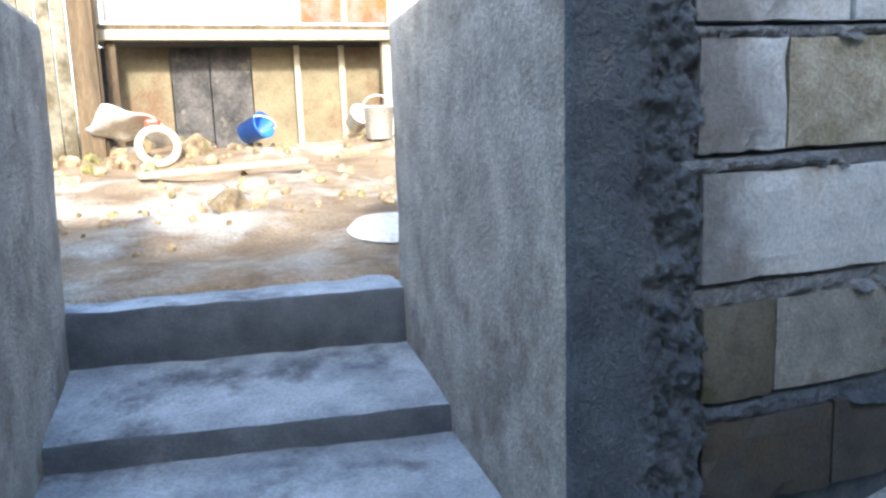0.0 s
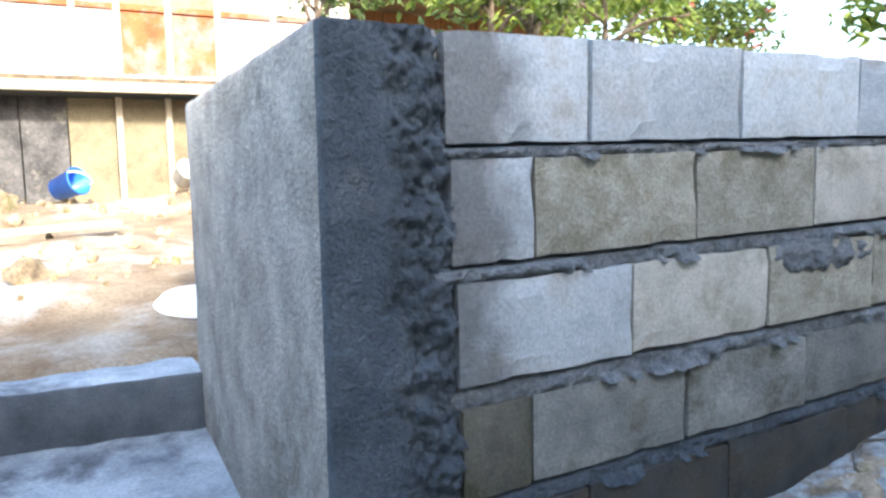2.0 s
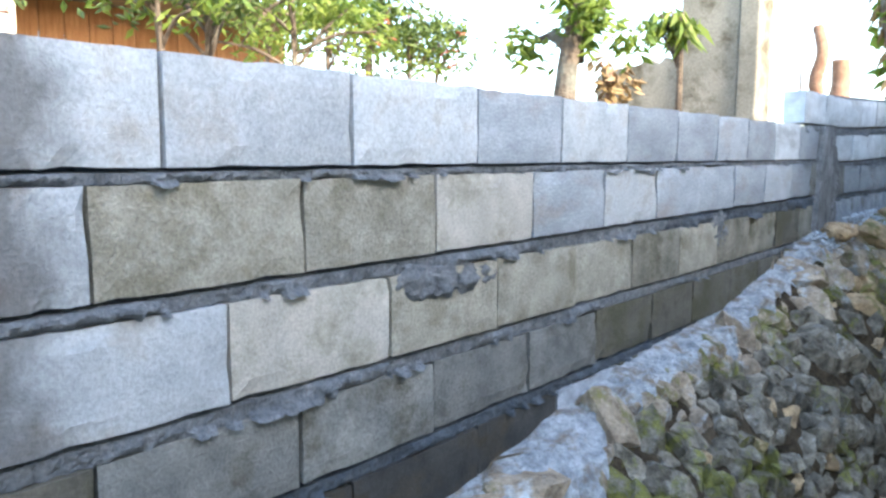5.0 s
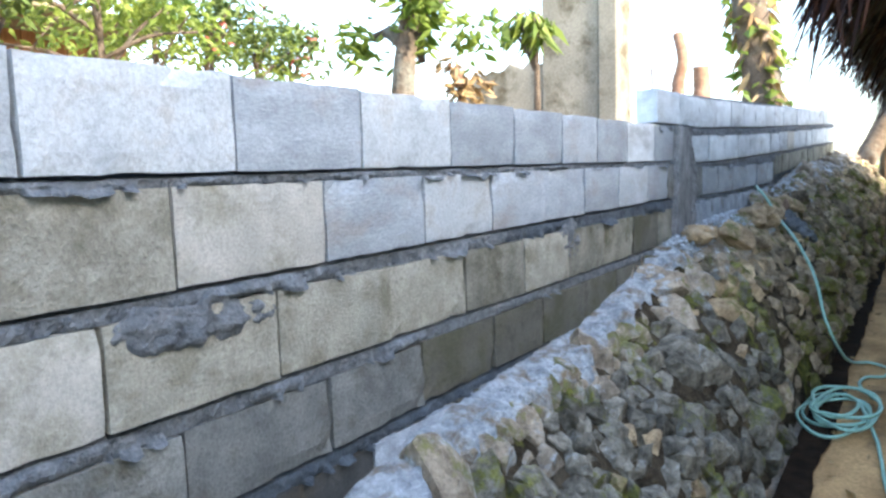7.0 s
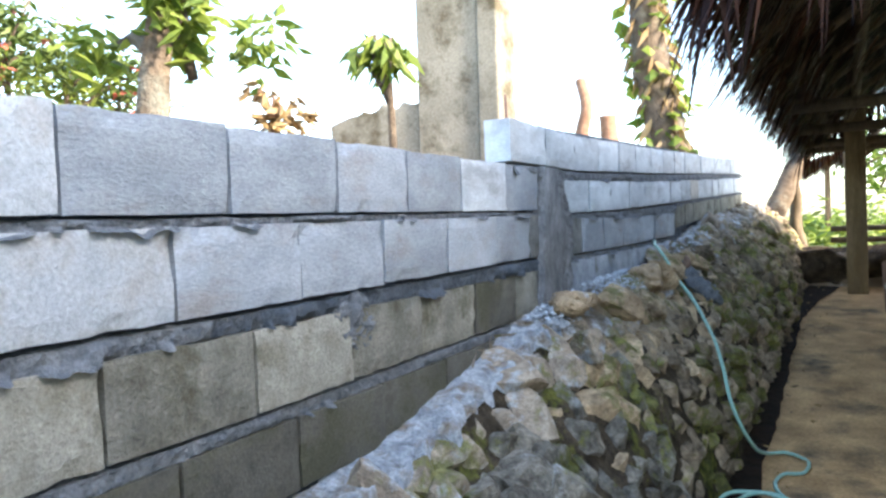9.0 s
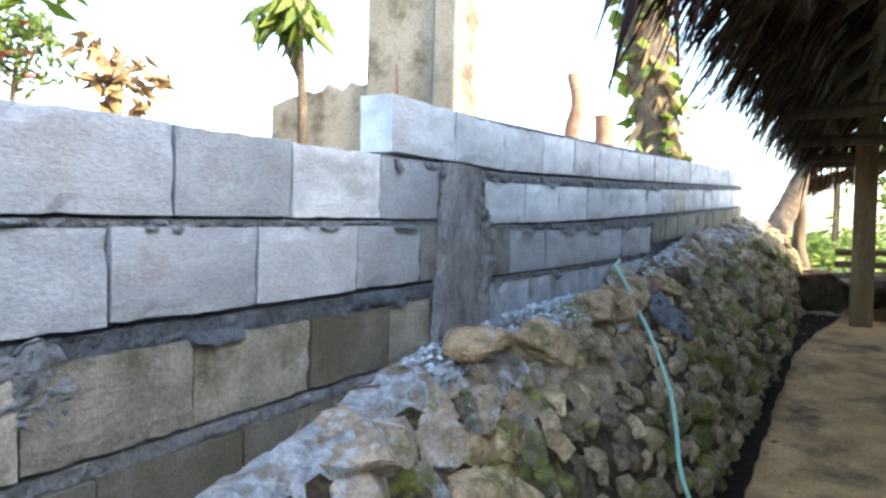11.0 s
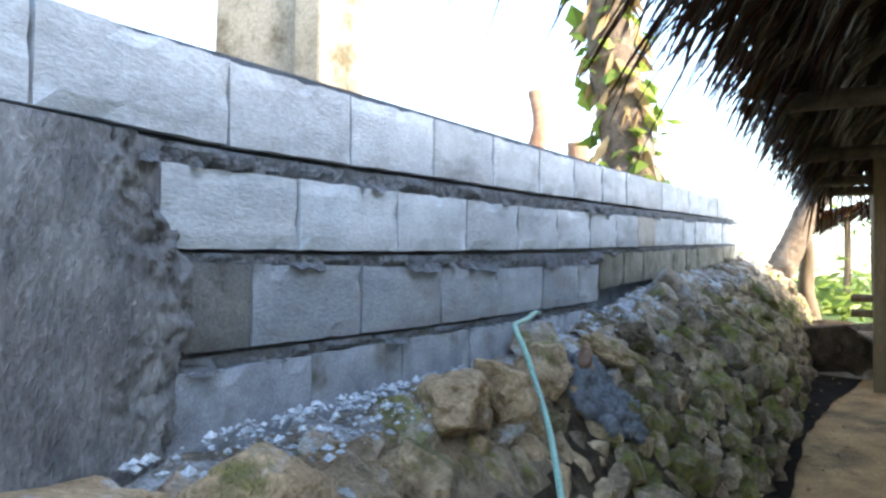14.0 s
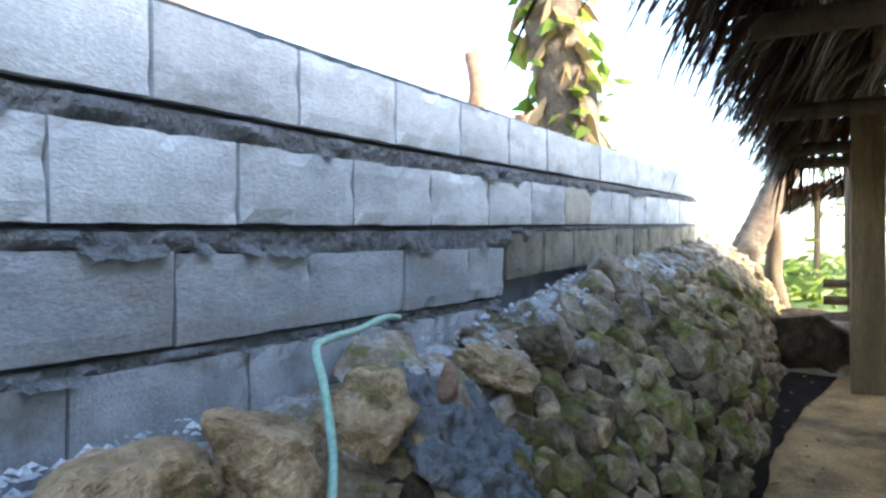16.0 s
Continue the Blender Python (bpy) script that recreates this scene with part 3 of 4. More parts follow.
def plaster_patch(name, parent, left, right, z0, z1, mat, seed, fat=0.02, clump=0.05, step=0.0085, y0=0.0, start=0.55, label=""):
    """Trowelled plaster whose right edge tears into lumps; left and right give its edges by height."""
    verts, faces = [], []
    nz = int((z1 - z0) / step)
    nx = int((right(z0) - left(z0) + 0.1) / step)
    for k in range(nz + 1):
        z = z0 + (z1 - z0) * k / nz
        a = left(z)
        b = right(z) + 0.03 * smooth_noise(z, seed, 0, 0.12) + 0.016 * smooth_noise(z, seed, 3, 0.03)
        for i in range(nx + 1):
            u = i / nx
            x = a + (b - a) * u
            rag = min(1.0, max(0.0, (u - start - 0.10 * smooth_noise(z, seed, 6, 0.10)) / 0.22))
            crumb = 0.55 * noise.noise(Vector((x, z, seed)) / 0.050) + 0.5 * noise.noise(Vector((x * 1.2, z, seed + 5)) / 0.022) + 0.3 * noise.noise(Vector((x, z, seed + 9)) / 0.009)
            y = y0 - fat + 0.003 * smooth_noise(x, z, seed, 0.09) + 0.0030 * smooth_noise(x, z, seed, 0.014) + rag * (0.008 - clump * crumb) + fat * 1.6 * max(0, (u - 0.9) / 0.1) ** 2
            if i == 0:
                y += 0.03
            verts.append((x, y, z))
    w = nx + 1
    faces = [(k * w + i, k * w + i + 1, (k + 1) * w + i + 1, (k + 1) * w + i) for k in range(nz) for i in range(nx)]
    return piece(name, verts, faces, mat, parent, label, True)


# ---- gate: two plastered piers and cement steps ----
def pier(name, label, x0, x1, y0, y1, z0, top, mat, lean=0.0):
    """A plastered pier with softened, slightly uneven faces; top gives its height along y."""
    bm = box((x0, y0, z0), (x1, y1, top(y0)), 0.022)
    bmesh.ops.subdivide_edges(bm, edges=[e for e in bm.edges if e.calc_length() > 0.1], cuts=24, use_grid_fill=True)
    for v in bm.verts:
        k = (v.co.z - z0) / (top(y0) - z0)
        v.co.z += k * (top(v.co.y) - top(y0))
        v.co.x += lean * k
        v.co += Vector((smooth_noise(v.co.y, v.co.z, 1, 0.16), smooth_noise(v.co.x, v.co.z, 2, 0.16), smooth_noise(v.co.x, v.co.y, 3, 0.2))) * 0.005
    pr = thing(name, label, "pier", ((x0 + x1) / 2, (y0 + y1) / 2, z0))
    part("body", bm, mat, pr, smooth=True)
    return pr


gate_pier = pier("gate_pier", "plastered grey gate pier with a damp dark front at the wall", 0.692, 0.93, 0.024, 1.25, 0.2, line(0, 1.762, 1.25, 1.705), PLASTER)
plaster_patch("damp_face", gate_pier, lambda z: 0.690, lambda z: 0.985 - 0.06 * (z - 0.6), 0.42, 1.752, MORTAR_DARK, 2.0, 0.006, 0.034, 0.0055, start=0.42, label="damp dark trowelled mortar")
pier("gate_pier", "grey plastered gate pier with rounded top corner beside the steps", -0.95, -0.345, 0.05, 1.30, 0.1, line(0, 1.72, 1.25, 1.70), PLASTER, 0.05)
wall_pier = thing("wall_pier", "rough dark plastered stub pier set in the block wall", "pier", (5.4, 0.05, 1.2))
bm = box((5.225, 0.004, 1.1), (5.56, THICK, 1.80), 0.01)
part("body", bm, PATCH, wall_pier)
plaster_patch("rough_face", wall_pier, line(1.8, 5.240, 1.2, 5.18), bent((1.2, 5.625), (1.56, 5.64), (1.63, 5.60), (1.70, 5.545), (1.8, 5.515)), 1.16, 1.80, PATCH, 7.0, 0.018, 0.022)

steps = thing("gate_steps", "rough grey cement steps between two gate piers", "steps", (0.17, 0.6, 0.0))


def tread(name, x0, x1, y0l, y0r, y1, z0, zf, zb, seed, mat=CEMENT):
    """A cement step with an uneven nose; its front runs from y0l to y0r."""
    verts, faces = [], []
    nx, ny = 44, 16
    for i in range(nx + 1):
        u = i / nx
        x = x0 + (x1 - x0) * u
        yf = y0l + (y0r - y0l) * u + 0.008 * smooth_noise(x, seed, 0, 0.1)
        nose = zf + 0.006 * smooth_noise(x, seed, 4, 0.13)
        verts += [(x, yf + 0.004 * smooth_noise(x, seed, 7, .05), z0), (x, yf, z0 + (nose - z0) * .5 + 0.0), (x, yf + 0.002, nose - 0.012), (x, yf + 0.012, nose)]
        for k in range(1, ny + 1):
            y = yf + (y1 - yf) * k / ny
            verts.append((x, y, nose + (zb - zf) * k / ny + 0.007 * smooth_noise(x, y, seed, 0.12)))
    w = ny + 4
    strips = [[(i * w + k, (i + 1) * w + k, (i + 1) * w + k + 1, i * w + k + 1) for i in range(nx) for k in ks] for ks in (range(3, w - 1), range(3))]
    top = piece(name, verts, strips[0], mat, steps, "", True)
    # the riser's shade is put into its colour
    piece("riser", verts, strips[1], RISER_SHADE, steps, "cement riser in a colour darkened for shade", True)
    return top


tread("landing", -0.42, 0.70, -0.6, -0.6, 0.9, -0.3, 0.52, 0.565, 1.0)
tread("step", -0.40, 0.70, 0.83, 0.71, 1.35, 0.40, 0.632, 0.705, 2.0)
tread("step", -0.40, 0.70, 1.27, 1.18, 1.75, 0.55, 0.862, 0.872, 3.0)

# ---- cement footing and rubble bank ----
verts, faces = [], []
lx = np.arange(0.7, 5.25, 0.014)
for x in lx:
    wide = 0.15 + 0.08 * smooth_noise(x, 0, 1, 0.22) + 0.075 * smooth_noise(x, 0, 5, 0.06) + 0.17 * max(0.0, 1 - abs(x - 1.8) / 0.9)
    z = ledge_z(x)
    for k in range(16):
        s = k / 15
        y = 0.03 - (wide + 0.03) * s
        drop = 0.02 * s + max(0.0, -0.13 - y) * 0.75
        verts.append((x, y, z - drop + 0.014 * smooth_noise(x, y, 2, 0.09) + 0.030 * smooth_noise(x, y, 6, 0.035) * s + 0.012 * smooth_noise(x, y, 3, 0.016) * s - (0.07 if k == 15 else 0)))
faces = [(i * 16 + k, i * 16 + k + 1, (i + 1) * 16 + k + 1, (i + 1) * 16 + k) for i in range(len(lx) - 1) for k in range(15)]
tagged(new("footing", mesh_of("footing", verts, faces, LEDGE, True)), "pale rough cement footing along the wall's base", "footing", kind="structure")
verts, faces = [], []
lx = np.arange(5.15, 12.75, 0.03)
for x in lx:
    z = ledge_z(x)
    for k in range(12):
        y = 0.03 - 0.27 * k / 11
        verts.append((x, y, z - 0.02 - 0.03 * (k / 11) - 0.09 * (k / 11) ** 3 + 0.03 * smooth_noise(x, y, 2, 0.12) + 0.022 * smooth_noise(x, y, 6, 0.04)))
faces = [(i * 12 + k, i * 12 + k + 1, (i + 1) * 12 + k + 1, (i + 1) * 12 + k) for i in range(len(lx) - 1) for k in range(11)]
tagged(new("bank_crest", mesh_of("bank_crest", verts, faces, SPLASH, True)), "earthy crest of the bank splashed with pale cement", "footing", kind="structure")

bank = thing("rubble_bank", "sloping retaining bank of rough brown mossy fieldstones in mud", "stone bank", (6, -0.5, 0.2), kind="structure")
SLOPE = 1.05  # length of the bank's face from crest to path


def bank_frame(x, v):
    """A point of the face, the ways along it and down it, and the way out of it."""
    p, a, b = face_point(x, v), face_point(x, max(0, v - 0.05)), face_point(x, min(1, v + 0.05))
    along = (face_point(x + 0.1, v) - face_point(x - 0.1, v)).normalized()
    down = (b - a).normalized()
    out = along.cross(down).normalized()
    out = -out if out.y > 0 else out
    return p, along, (down - along * down.dot(along)).normalized(), out


def bury(x, v):
    """How far earth fills the joints: more on the trodden upper part past the stub pier."""
    k = max(0.0, 1 - abs(x - 6.1) / 1.2) * max(0.0, 1 - v / 0.55)
    return 0.030 * min(1, 2.0 * k) * (0.75 + 0.6 * smooth_noise(x, v, 8, 0.16))


verts, faces = [], []
bx = np.arange(0.7, 13.2, 0.03)
for x in bx:
    for k in range(34):
        v = k / 33
        p, along, down_way, out = bank_frame(x, v)
        q = -0.046 + 1.3 * bury(x, v) + 0.016 * smooth_noise(x, v, 4, 0.08) + 0.012 * smooth_noise(x, v, 9, 0.03)
        verts.append(p + out * q)
faces = [(i * 34 + k, i * 34 + k + 1, (i + 1) * 34 + k + 1, (i + 1) * 34 + k) for i in range(len(bx) - 1) for k in range(33)]
mud = piece("mud", verts, faces, MUD, bank, "brown earth between the stones", True)
mud.data.materials.append(SOIL)
for p in mud.data.polygons:
    c = p.center
    if bury(c.x, min(1, max(0, -0.17 - c.y) / 0.56)) > 0.009:
        p.material_index = 1

# seeds of the stones, spread so that big and small ones share the face
rnd = random.Random(5)
seeds = np.zeros((0, 3))
for _ in range(11000):
    x, s = rnd.uniform(1.35, 13.1), rnd.uniform(0.015, SLOPE)
    r = (0.029 + 0.032 * rnd.random() ** 2) if x < 3.9 else (0.043 + 0.05 * rnd.random() ** 2.2)
    if x > 8.6:
        r *= 1.15
    near_by = np.hypot((seeds[:, 0] - x) * 0.9, seeds[:, 1] - s) < (seeds[:, 2] + r) * 0.86
    if not near_by.any():
        seeds = np.vstack([seeds, (x, s, r)])


def cell(i):
    """The outline of stone i round its seed: the part of the face nearer to it than to the others."""
    x, s, r = seeds[i]
    poly = [(math.cos(a) * r * 2.7, math.sin(a) * r * 2.7) for a in np.arange(0, 6.28, 6.2832 / 8)]
    d = np.hypot(seeds[:, 0] - x, seeds[:, 1] - s)
    for j in np.nonzero((d < 0.34) & (d > 0))[0]:
        nx, ny = seeds[j, 0] - x, seeds[j, 1] - s
        share = r / (r + seeds[j, 2])
        limit = share * (nx * nx + ny * ny) - 0.0015 * math.hypot(nx, ny)
        cut = []
        for a, b in zip(poly, poly[1:] + poly[:1]):
            da, db = a[0] * nx + a[1] * ny - limit, b[0] * nx + b[1] * ny - limit
            if da <= 0:
                cut.append(a)
            if da * db < 0:
                t = da / (da - db)
                cut.append((a[0] + (b[0] - a[0]) * t, a[1] + (b[1] - a[1]) * t))
        poly = cut
        if len(poly) < 3:
            return None
    soft = []
    for a, b in zip(poly, poly[1:] + poly[:1]):
        for t in (0.04, 0.5, 0.96):
            soft.append((a[0] + (b[0] - a[0]) * t, a[1] + (b[1] - a[1]) * t))
    return soft


def stone_mesh(outline, size, rnd, seed):
    """A rough stone over an outline: bedded below, broken into a few flat facets above."""
    n = len(outline)
    h = size * rnd.uniform(0.20, 0.42)
    facets = [(rnd.gauss(0, 0.6), rnd.gauss(0, 0.6), h * rnd.uniform(0.6, 1.05)) for _ in range(5)]
    verts = [(a, b, -0.06) for a, b in outline]
    for scale, rise in ((1.0, -0.2), (0.985, 0.62), (0.90, 0.95), (0.58, 1.05), (0.27, 1.1)):
        for a, b in outline:
            a, b = a * scale, b * scale
            z = min([h * rise] + [c + fx * a + fy * b for fx, fy, c in facets])
            z += size * 0.10 * noise.noise(Vector((a, b, seed)) / (size * 0.5)) + size * 0.05 * noise.noise(Vector((a, b, seed + 4)) / (size * 0.17))
            wob = 1 + 0.10 * noise.noise(Vector((a, b, seed + 7)) / (size * 0.6))
            verts.append((a * wob, b * wob, z))
    verts.append((0, 0, min(c for _, _, c in facets)))
    faces = [(k * n + i, k * n + (i + 1) % n, (k + 1) * n + (i + 1) % n, (k + 1) * n + i) for k in range(5) for i in range(n)]
    faces += [(5 * n + i, 5 * n + (i + 1) % n, 6 * n) for i in range(n)]
    return verts, faces


bulk = {m: ([], []) for m in (STONE, STONE_GREY, STONE_PALE, STONE_SPLASHED)}
order = sorted(range(len(seeds)), key=lambda i: abs(seeds[i][0] - 5.9))
picked = set(order[:296])
for i, (x, s, r) in enumerate(seeds):
    outline = cell(i)
    v = s / SLOPE
    if outline is None or v > 0.975:
        continue
    size = 2 * r
    p, along, down_way, out = bank_frame(x, v)
    mat = STONE_SPLASHED if v < 0.10 + 0.14 * rnd.random() ** 2 else STONE_PALE if rnd.random() < (0.6 if 4.8 < x < 7.2 and v < 0.4 else 0.10) else STONE_GREY if x < 5.0 + 0.4 * rnd.random() else STONE
    verts, faces = stone_mesh(outline, size, rnd, i * 1.7)
    m = Matrix((along, down_way, out)).transposed().to_4x4()
    m.translation = p + out * (-0.026 + 0.020 * rnd.gauss(0, 0.6))
    if i in picked:
        ob = new("stone", mesh_of("stone", verts, [f[::-1] for f in faces], mat))
        ob.parent, ob.matrix_parent_inverse, ob.matrix_basis = bank, Matrix.Translation(-bank.location), m
    else:
        bulk_v, bulk_f = bulk[mat]
        n = len(bulk_v)
        bulk_v += [m @ Vector(q) for q in verts]
        bulk_f += [tuple(n + k for k in f[::-1]) for f in faces]
for mat, (bulk_v, bulk_f) in bulk.items():
    tagged(piece("stones", bulk_v, bulk_f, mat, bank), "rough brown fieldstones", kind="stuff")


def boulder(seed, mat, at, size, turn, planes=15):
    """A broken stone: a ball cut by flat planes, with softened edges and a rough skin."""
    rnd = random.Random(seed)
    cuts = [(Vector((rnd.gauss(0, 1), rnd.gauss(0, 1), rnd.gauss(0, 1))).normalized(), rnd.uniform(0.48, 0.82)) for _ in range(planes)]
    bm = bmesh.new()
    bmesh.ops.create_icosphere(bm, subdivisions=4, radius=1)
    m = Matrix.Translation(at) @ pose(0, 0, 0, *turn) @ Matrix.Diagonal((*[c / 2 for c in size], 1))
    for q in bm.verts:
        d = q.co.normalized()
        reach = min([1.05] + [c / max(0.05, d.dot(w)) for w, c in cuts])
        reach += 0.10 * noise.noise(d * 2.5 + Vector((seed, 0, 0))) + 0.06 * noise.noise(d * 6 + Vector((0, seed, 0))) + 0.025 * noise.noise(d * 15 + Vector((0, seed, 3)))
        q.co = d * reach
    bm.transform(m)
    return part("stone", bm, mat, bank)


boulder(1, STONE_CREST, (5.30, -0.12, 1.205), (0.52, 0.28, 0.115), (10, 2, 4))
boulder(2, STONE_CREST, (5.62, -0.20, 1.165), (0.34, 0.28, 0.16), (25, 0, -10))
boulder(3, STONE_CREST, (6.33, -0.19, 1.24), (0.42, 0.30, 0.18), (8, -6, 10))
boulder(5, STONE_CREST, (6.60, -0.20, 1.245), (0.32, 0.24, 0.22), (10, 8, 30))
boulder(7, STONE_CREST, (6.93, -0.19, 1.25), (0.32, 0.24, 0.24), (0, 16, -20))
boulder(9, STONE_PALE, (6.05, -0.28, 1.13), (0.24, 0.22, 0.17), (30, 0, 20))
boulder(8, STONE_CREST, (7.55, -0.22, 1.275), (0.46, 0.28, 0.18), (30, 4, 5))
boulder(12, STONE, (7.85, -0.24, 1.30), (0.26, 0.22, 0.17), (30, -4, 40))
boulder(13, STONE_SPLASHED, (4.98, -0.28, 1.06), (0.20, 0.17, 0.17), (20, 0, 60))
# a dab of fresh wet mortar among the stones, with a brown chip stuck in it
bm = bmesh.new()
bmesh.ops.create_icosphere(bm, subdivisions=6, radius=1, matrix=Matrix.LocRotScale((7.18, -0.28, 1.175), Euler((0.70, 0, 0)), (0.22, 0.23, 0.024)))
for v in bm.verts:
    v.co += v.normal * (0.030 * noise.noise(v.co / 0.09) + 0.022 * noise.noise(v.co / 0.032) + 0.013 * noise.noise(v.co / 0.013))
part("mortar_dab", bm, MORTAR, bank, "lump of wet grey mortar", True)
boulder(17, STONE_RED, (7.19, -0.25, 1.275), (0.055, 0.05, 0.13), (0, 14, 20), 8)

rnd = random.Random(31)
verts, faces = [], []
for _ in range(1100):
    x = rnd.choice((rnd.uniform(4.95, 5.3), rnd.uniform(5.45, 6.7), rnd.uniform(5.6, 6.3), rnd.uniform(7.4, 8.9)))
    y = -0.035 - 0.17 * rnd.random() ** 1.6
    c = Vector((x, y, ledge_z(x) + 0.004 - 0.35 * max(0, -y - 0.08) + 0.02 * rnd.random()))
    size = 0.003 + 0.013 * rnd.random() ** 3
    n = len(verts)
    for k in range(6):
        a = k * 1.047 + rnd.uniform(-.3, .3)
        verts.append(c + Vector((math.cos(a) * size * rnd.uniform(.7, 1.4), math.sin(a) * size * rnd.uniform(.5, 1), rnd.uniform(-.3, .2) * size)))
    verts += [c + Vector((0, 0, size * rnd.uniform(.4, .9))), c - Vector((0, 0, size * .6))]
    faces += [(n + k, n + (k + 1) % 6, n + 6) for k in range(6)] + [(n + (k + 1) % 6, n + k, n + 7) for k in range(6)]
tagged(piece("mortar_crumbs", verts, faces, CRUMB), "pale blue-grey crumbs of dried mortar on the crest", "mortar crumbs", kind="stuff")

# ---- garden hose ----
line_pts = [(7.40, 0.01, 1.415), (7.26, -0.03, 1.425), (7.08, -0.075, 1.412), (6.92, -0.105, 1.405), (6.82, -0.145, 1.395), (6.775, -0.20, 1.33), (6.70, -0.275, 1.225),
            (6.57, -0.36, 1.15), (6.43, -0.435, 1.085), (6.31, -0.50, 1.01), (6.19, -0.565, 0.92), (6.05, -0.62, 0.815), (5.93, -0.665, 0.69), (5.93, -0.72, 0.55), (6.07, -0.765, 0.42), (6.28, -0.80, 0.345),
            (6.36, -0.88, 0.335), (6.28, -0.98, 0.325), (6.12, -0.97, 0.315), (6.06, -0.88, 0.312), (5.9, -0.86, 0.30), (5.7, -0.95, 0.285)]
v, f = tube(spline(line_pts, 6), 0.009, 8)
hose = thing("garden_hose", "thin green garden hose running down the stones into a loose coil", "hose", (5.7, -0.9, 0.26))
piece("run", v, f, HOSE, hose, "", True)
coil = []
rnd = random.Random(8)
for i in range(150):
    a = 2 * math.pi * i / 26
    r = 0.225 + 0.05 * math.sin(i * 0.21) + 0.02 * math.sin(i * 0.83)
    x, y = 5.42 + 0.06 * math.sin(i * .13) + 1.1 * r * math.cos(a), -0.805 + 0.03 * math.cos(i * .17) + 0.62 * r * math.sin(a)
    coil.append((x, y, path_z(x) + 0.018 + 0.012 * (i / 26)))
coil += [(5.1, -1.0, 0.235), (4.7, -1.05, 0.20), (4.3, -1.12, 0.165)]
v, f = tube(spline(coil, 2), 0.009, 7)
piece("coil", v, f, HOSE, hose, "", True)

# ---- thatched hut over the path ----
hut = thing("thatched_hut", "open hut with drooping brown palm thatch on wooden posts", "hut", (8.5, -2, path_z(8.5)))
EAVE_Y, EAVE_Z, RIDGE_Y, RIDGE_Z, HX0, HX1 = -0.74, 2.38, -2.9, 3.9, 4.9, 12.0


def roof_z(y):
    return EAVE_Z + (RIDGE_Z - EAVE_Z) * (EAVE_Y - y) / (EAVE_Y - RIDGE_Y)


sheet = [(HX0, EAVE_Y, EAVE_Z + .05), (HX1, EAVE_Y, EAVE_Z + .05), (HX1, RIDGE_Y, RIDGE_Z + .05), (HX0, RIDGE_Y, RIDGE_Z + .05),
         (HX1, RIDGE_Y * 2 - EAVE_Y, EAVE_Z + .05), (HX0, RIDGE_Y * 2 - EAVE_Y, EAVE_Z + .05)]
sheet += [(x, y, z + 0.12) for x, y, z in sheet]
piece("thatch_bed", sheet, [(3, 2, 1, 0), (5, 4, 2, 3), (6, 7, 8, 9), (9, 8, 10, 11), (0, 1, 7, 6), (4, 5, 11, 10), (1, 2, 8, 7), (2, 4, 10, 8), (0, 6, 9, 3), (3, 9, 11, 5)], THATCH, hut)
rnd = random.Random(21)
verts, faces = [], []


def blade(root, way, length, width, bend):
    n = len(verts)
    side = way.cross(Vector((rnd.uniform(-.3, .3), rnd.uniform(-.3, .3), 1))).normalized() * width
    for k, s in enumerate((0, 0.4, 0.75, 1)):
        c = root + way * length * s + Vector((0, 0, -bend * s * s * length))
        wd = side * (1, 0.9, 0.55, 0.05)[k]
        verts.extend((c - wd, c + wd))
    faces.extend((n + 2 * k, n + 2 * k + 1, n + 2 * k + 3, n + 2 * k + 2) for k in range(3))


down = Vector((0, EAVE_Y - RIDGE_Y, EAVE_Z - RIDGE_Z)).normalized()
for tier in range(4):
    y = EAVE_Y - 0.02 - tier * 0.27
    count = 1900 if tier < 2 else 500
    for _ in range(count):
        x = rnd.uniform(HX0 - 0.12, HX1 + 0.15)
        root = Vector((x, y + rnd.uniform(-0.10, 0.05), roof_z(y) + 0.05 - 0.06 * rnd.random()))
        way = (down + Vector((rnd.gauss(-0.05, 0.22), rnd.gauss(0, 0.06), rnd.gauss(-0.12, 0.16)))).normalized()
        blade(root, way, rnd.uniform(0.08, 0.24) * (1.8 if rnd.random() < 0.05 else 1), rnd.uniform(0.006, 0.015), rnd.uniform(0.1, 0.9))
for x in (HX0, HX1):  # ragged gable ends
    for _ in range(260):
        y = rnd.uniform(RIDGE_Y, EAVE_Y)
        blade(Vector((x, y, roof_z(y) + 0.03)), Vector((0.5 if x > 8 else -0.5, rnd.gauss(0.2, .2), rnd.gauss(-0.7, 0.2))).normalized(), rnd.uniform(0.2, 0.5), 0.012, 0.5)
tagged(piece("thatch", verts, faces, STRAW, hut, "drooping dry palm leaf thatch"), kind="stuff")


def pole(name, a, b, r, mat, parent, seed=0, sides=9, label=""):
    pts = [Vector(a).lerp(Vector(b), s) + Vector((rnd.gauss(0, .004), rnd.gauss(0, .004), 0)) for s in (0, .25, .5, .75, 1)]
    v, f = tube(pts, [r * 1.06, r, r * 1.02, r * .97, r * .95], sides, 0.08, seed)
    return piece(name, v, f, mat, parent, label, True)


for x, y, half in ((11.32, -1.27, 0.105), (6.6, -3.1, 0.08), (8.9, -3.1, 0.08)):
    bm = box((x - half, y - half * .95, path_z(x) - 0.05), (x + half, y + half * .95, roof_z(y) - 0.02), 0.012)
    bmesh.ops.subdivide_edges(bm, edges=[e for e in bm.edges if e.calc_length() > 0.5], cuts=8)
    for q in bm.verts:
        q.co += Vector((smooth_noise(q.co.z, x, 0, .5), smooth_noise(q.co.z, x, 5, .5), 0)) * 0.012
    part("post", bm, POST, hut)
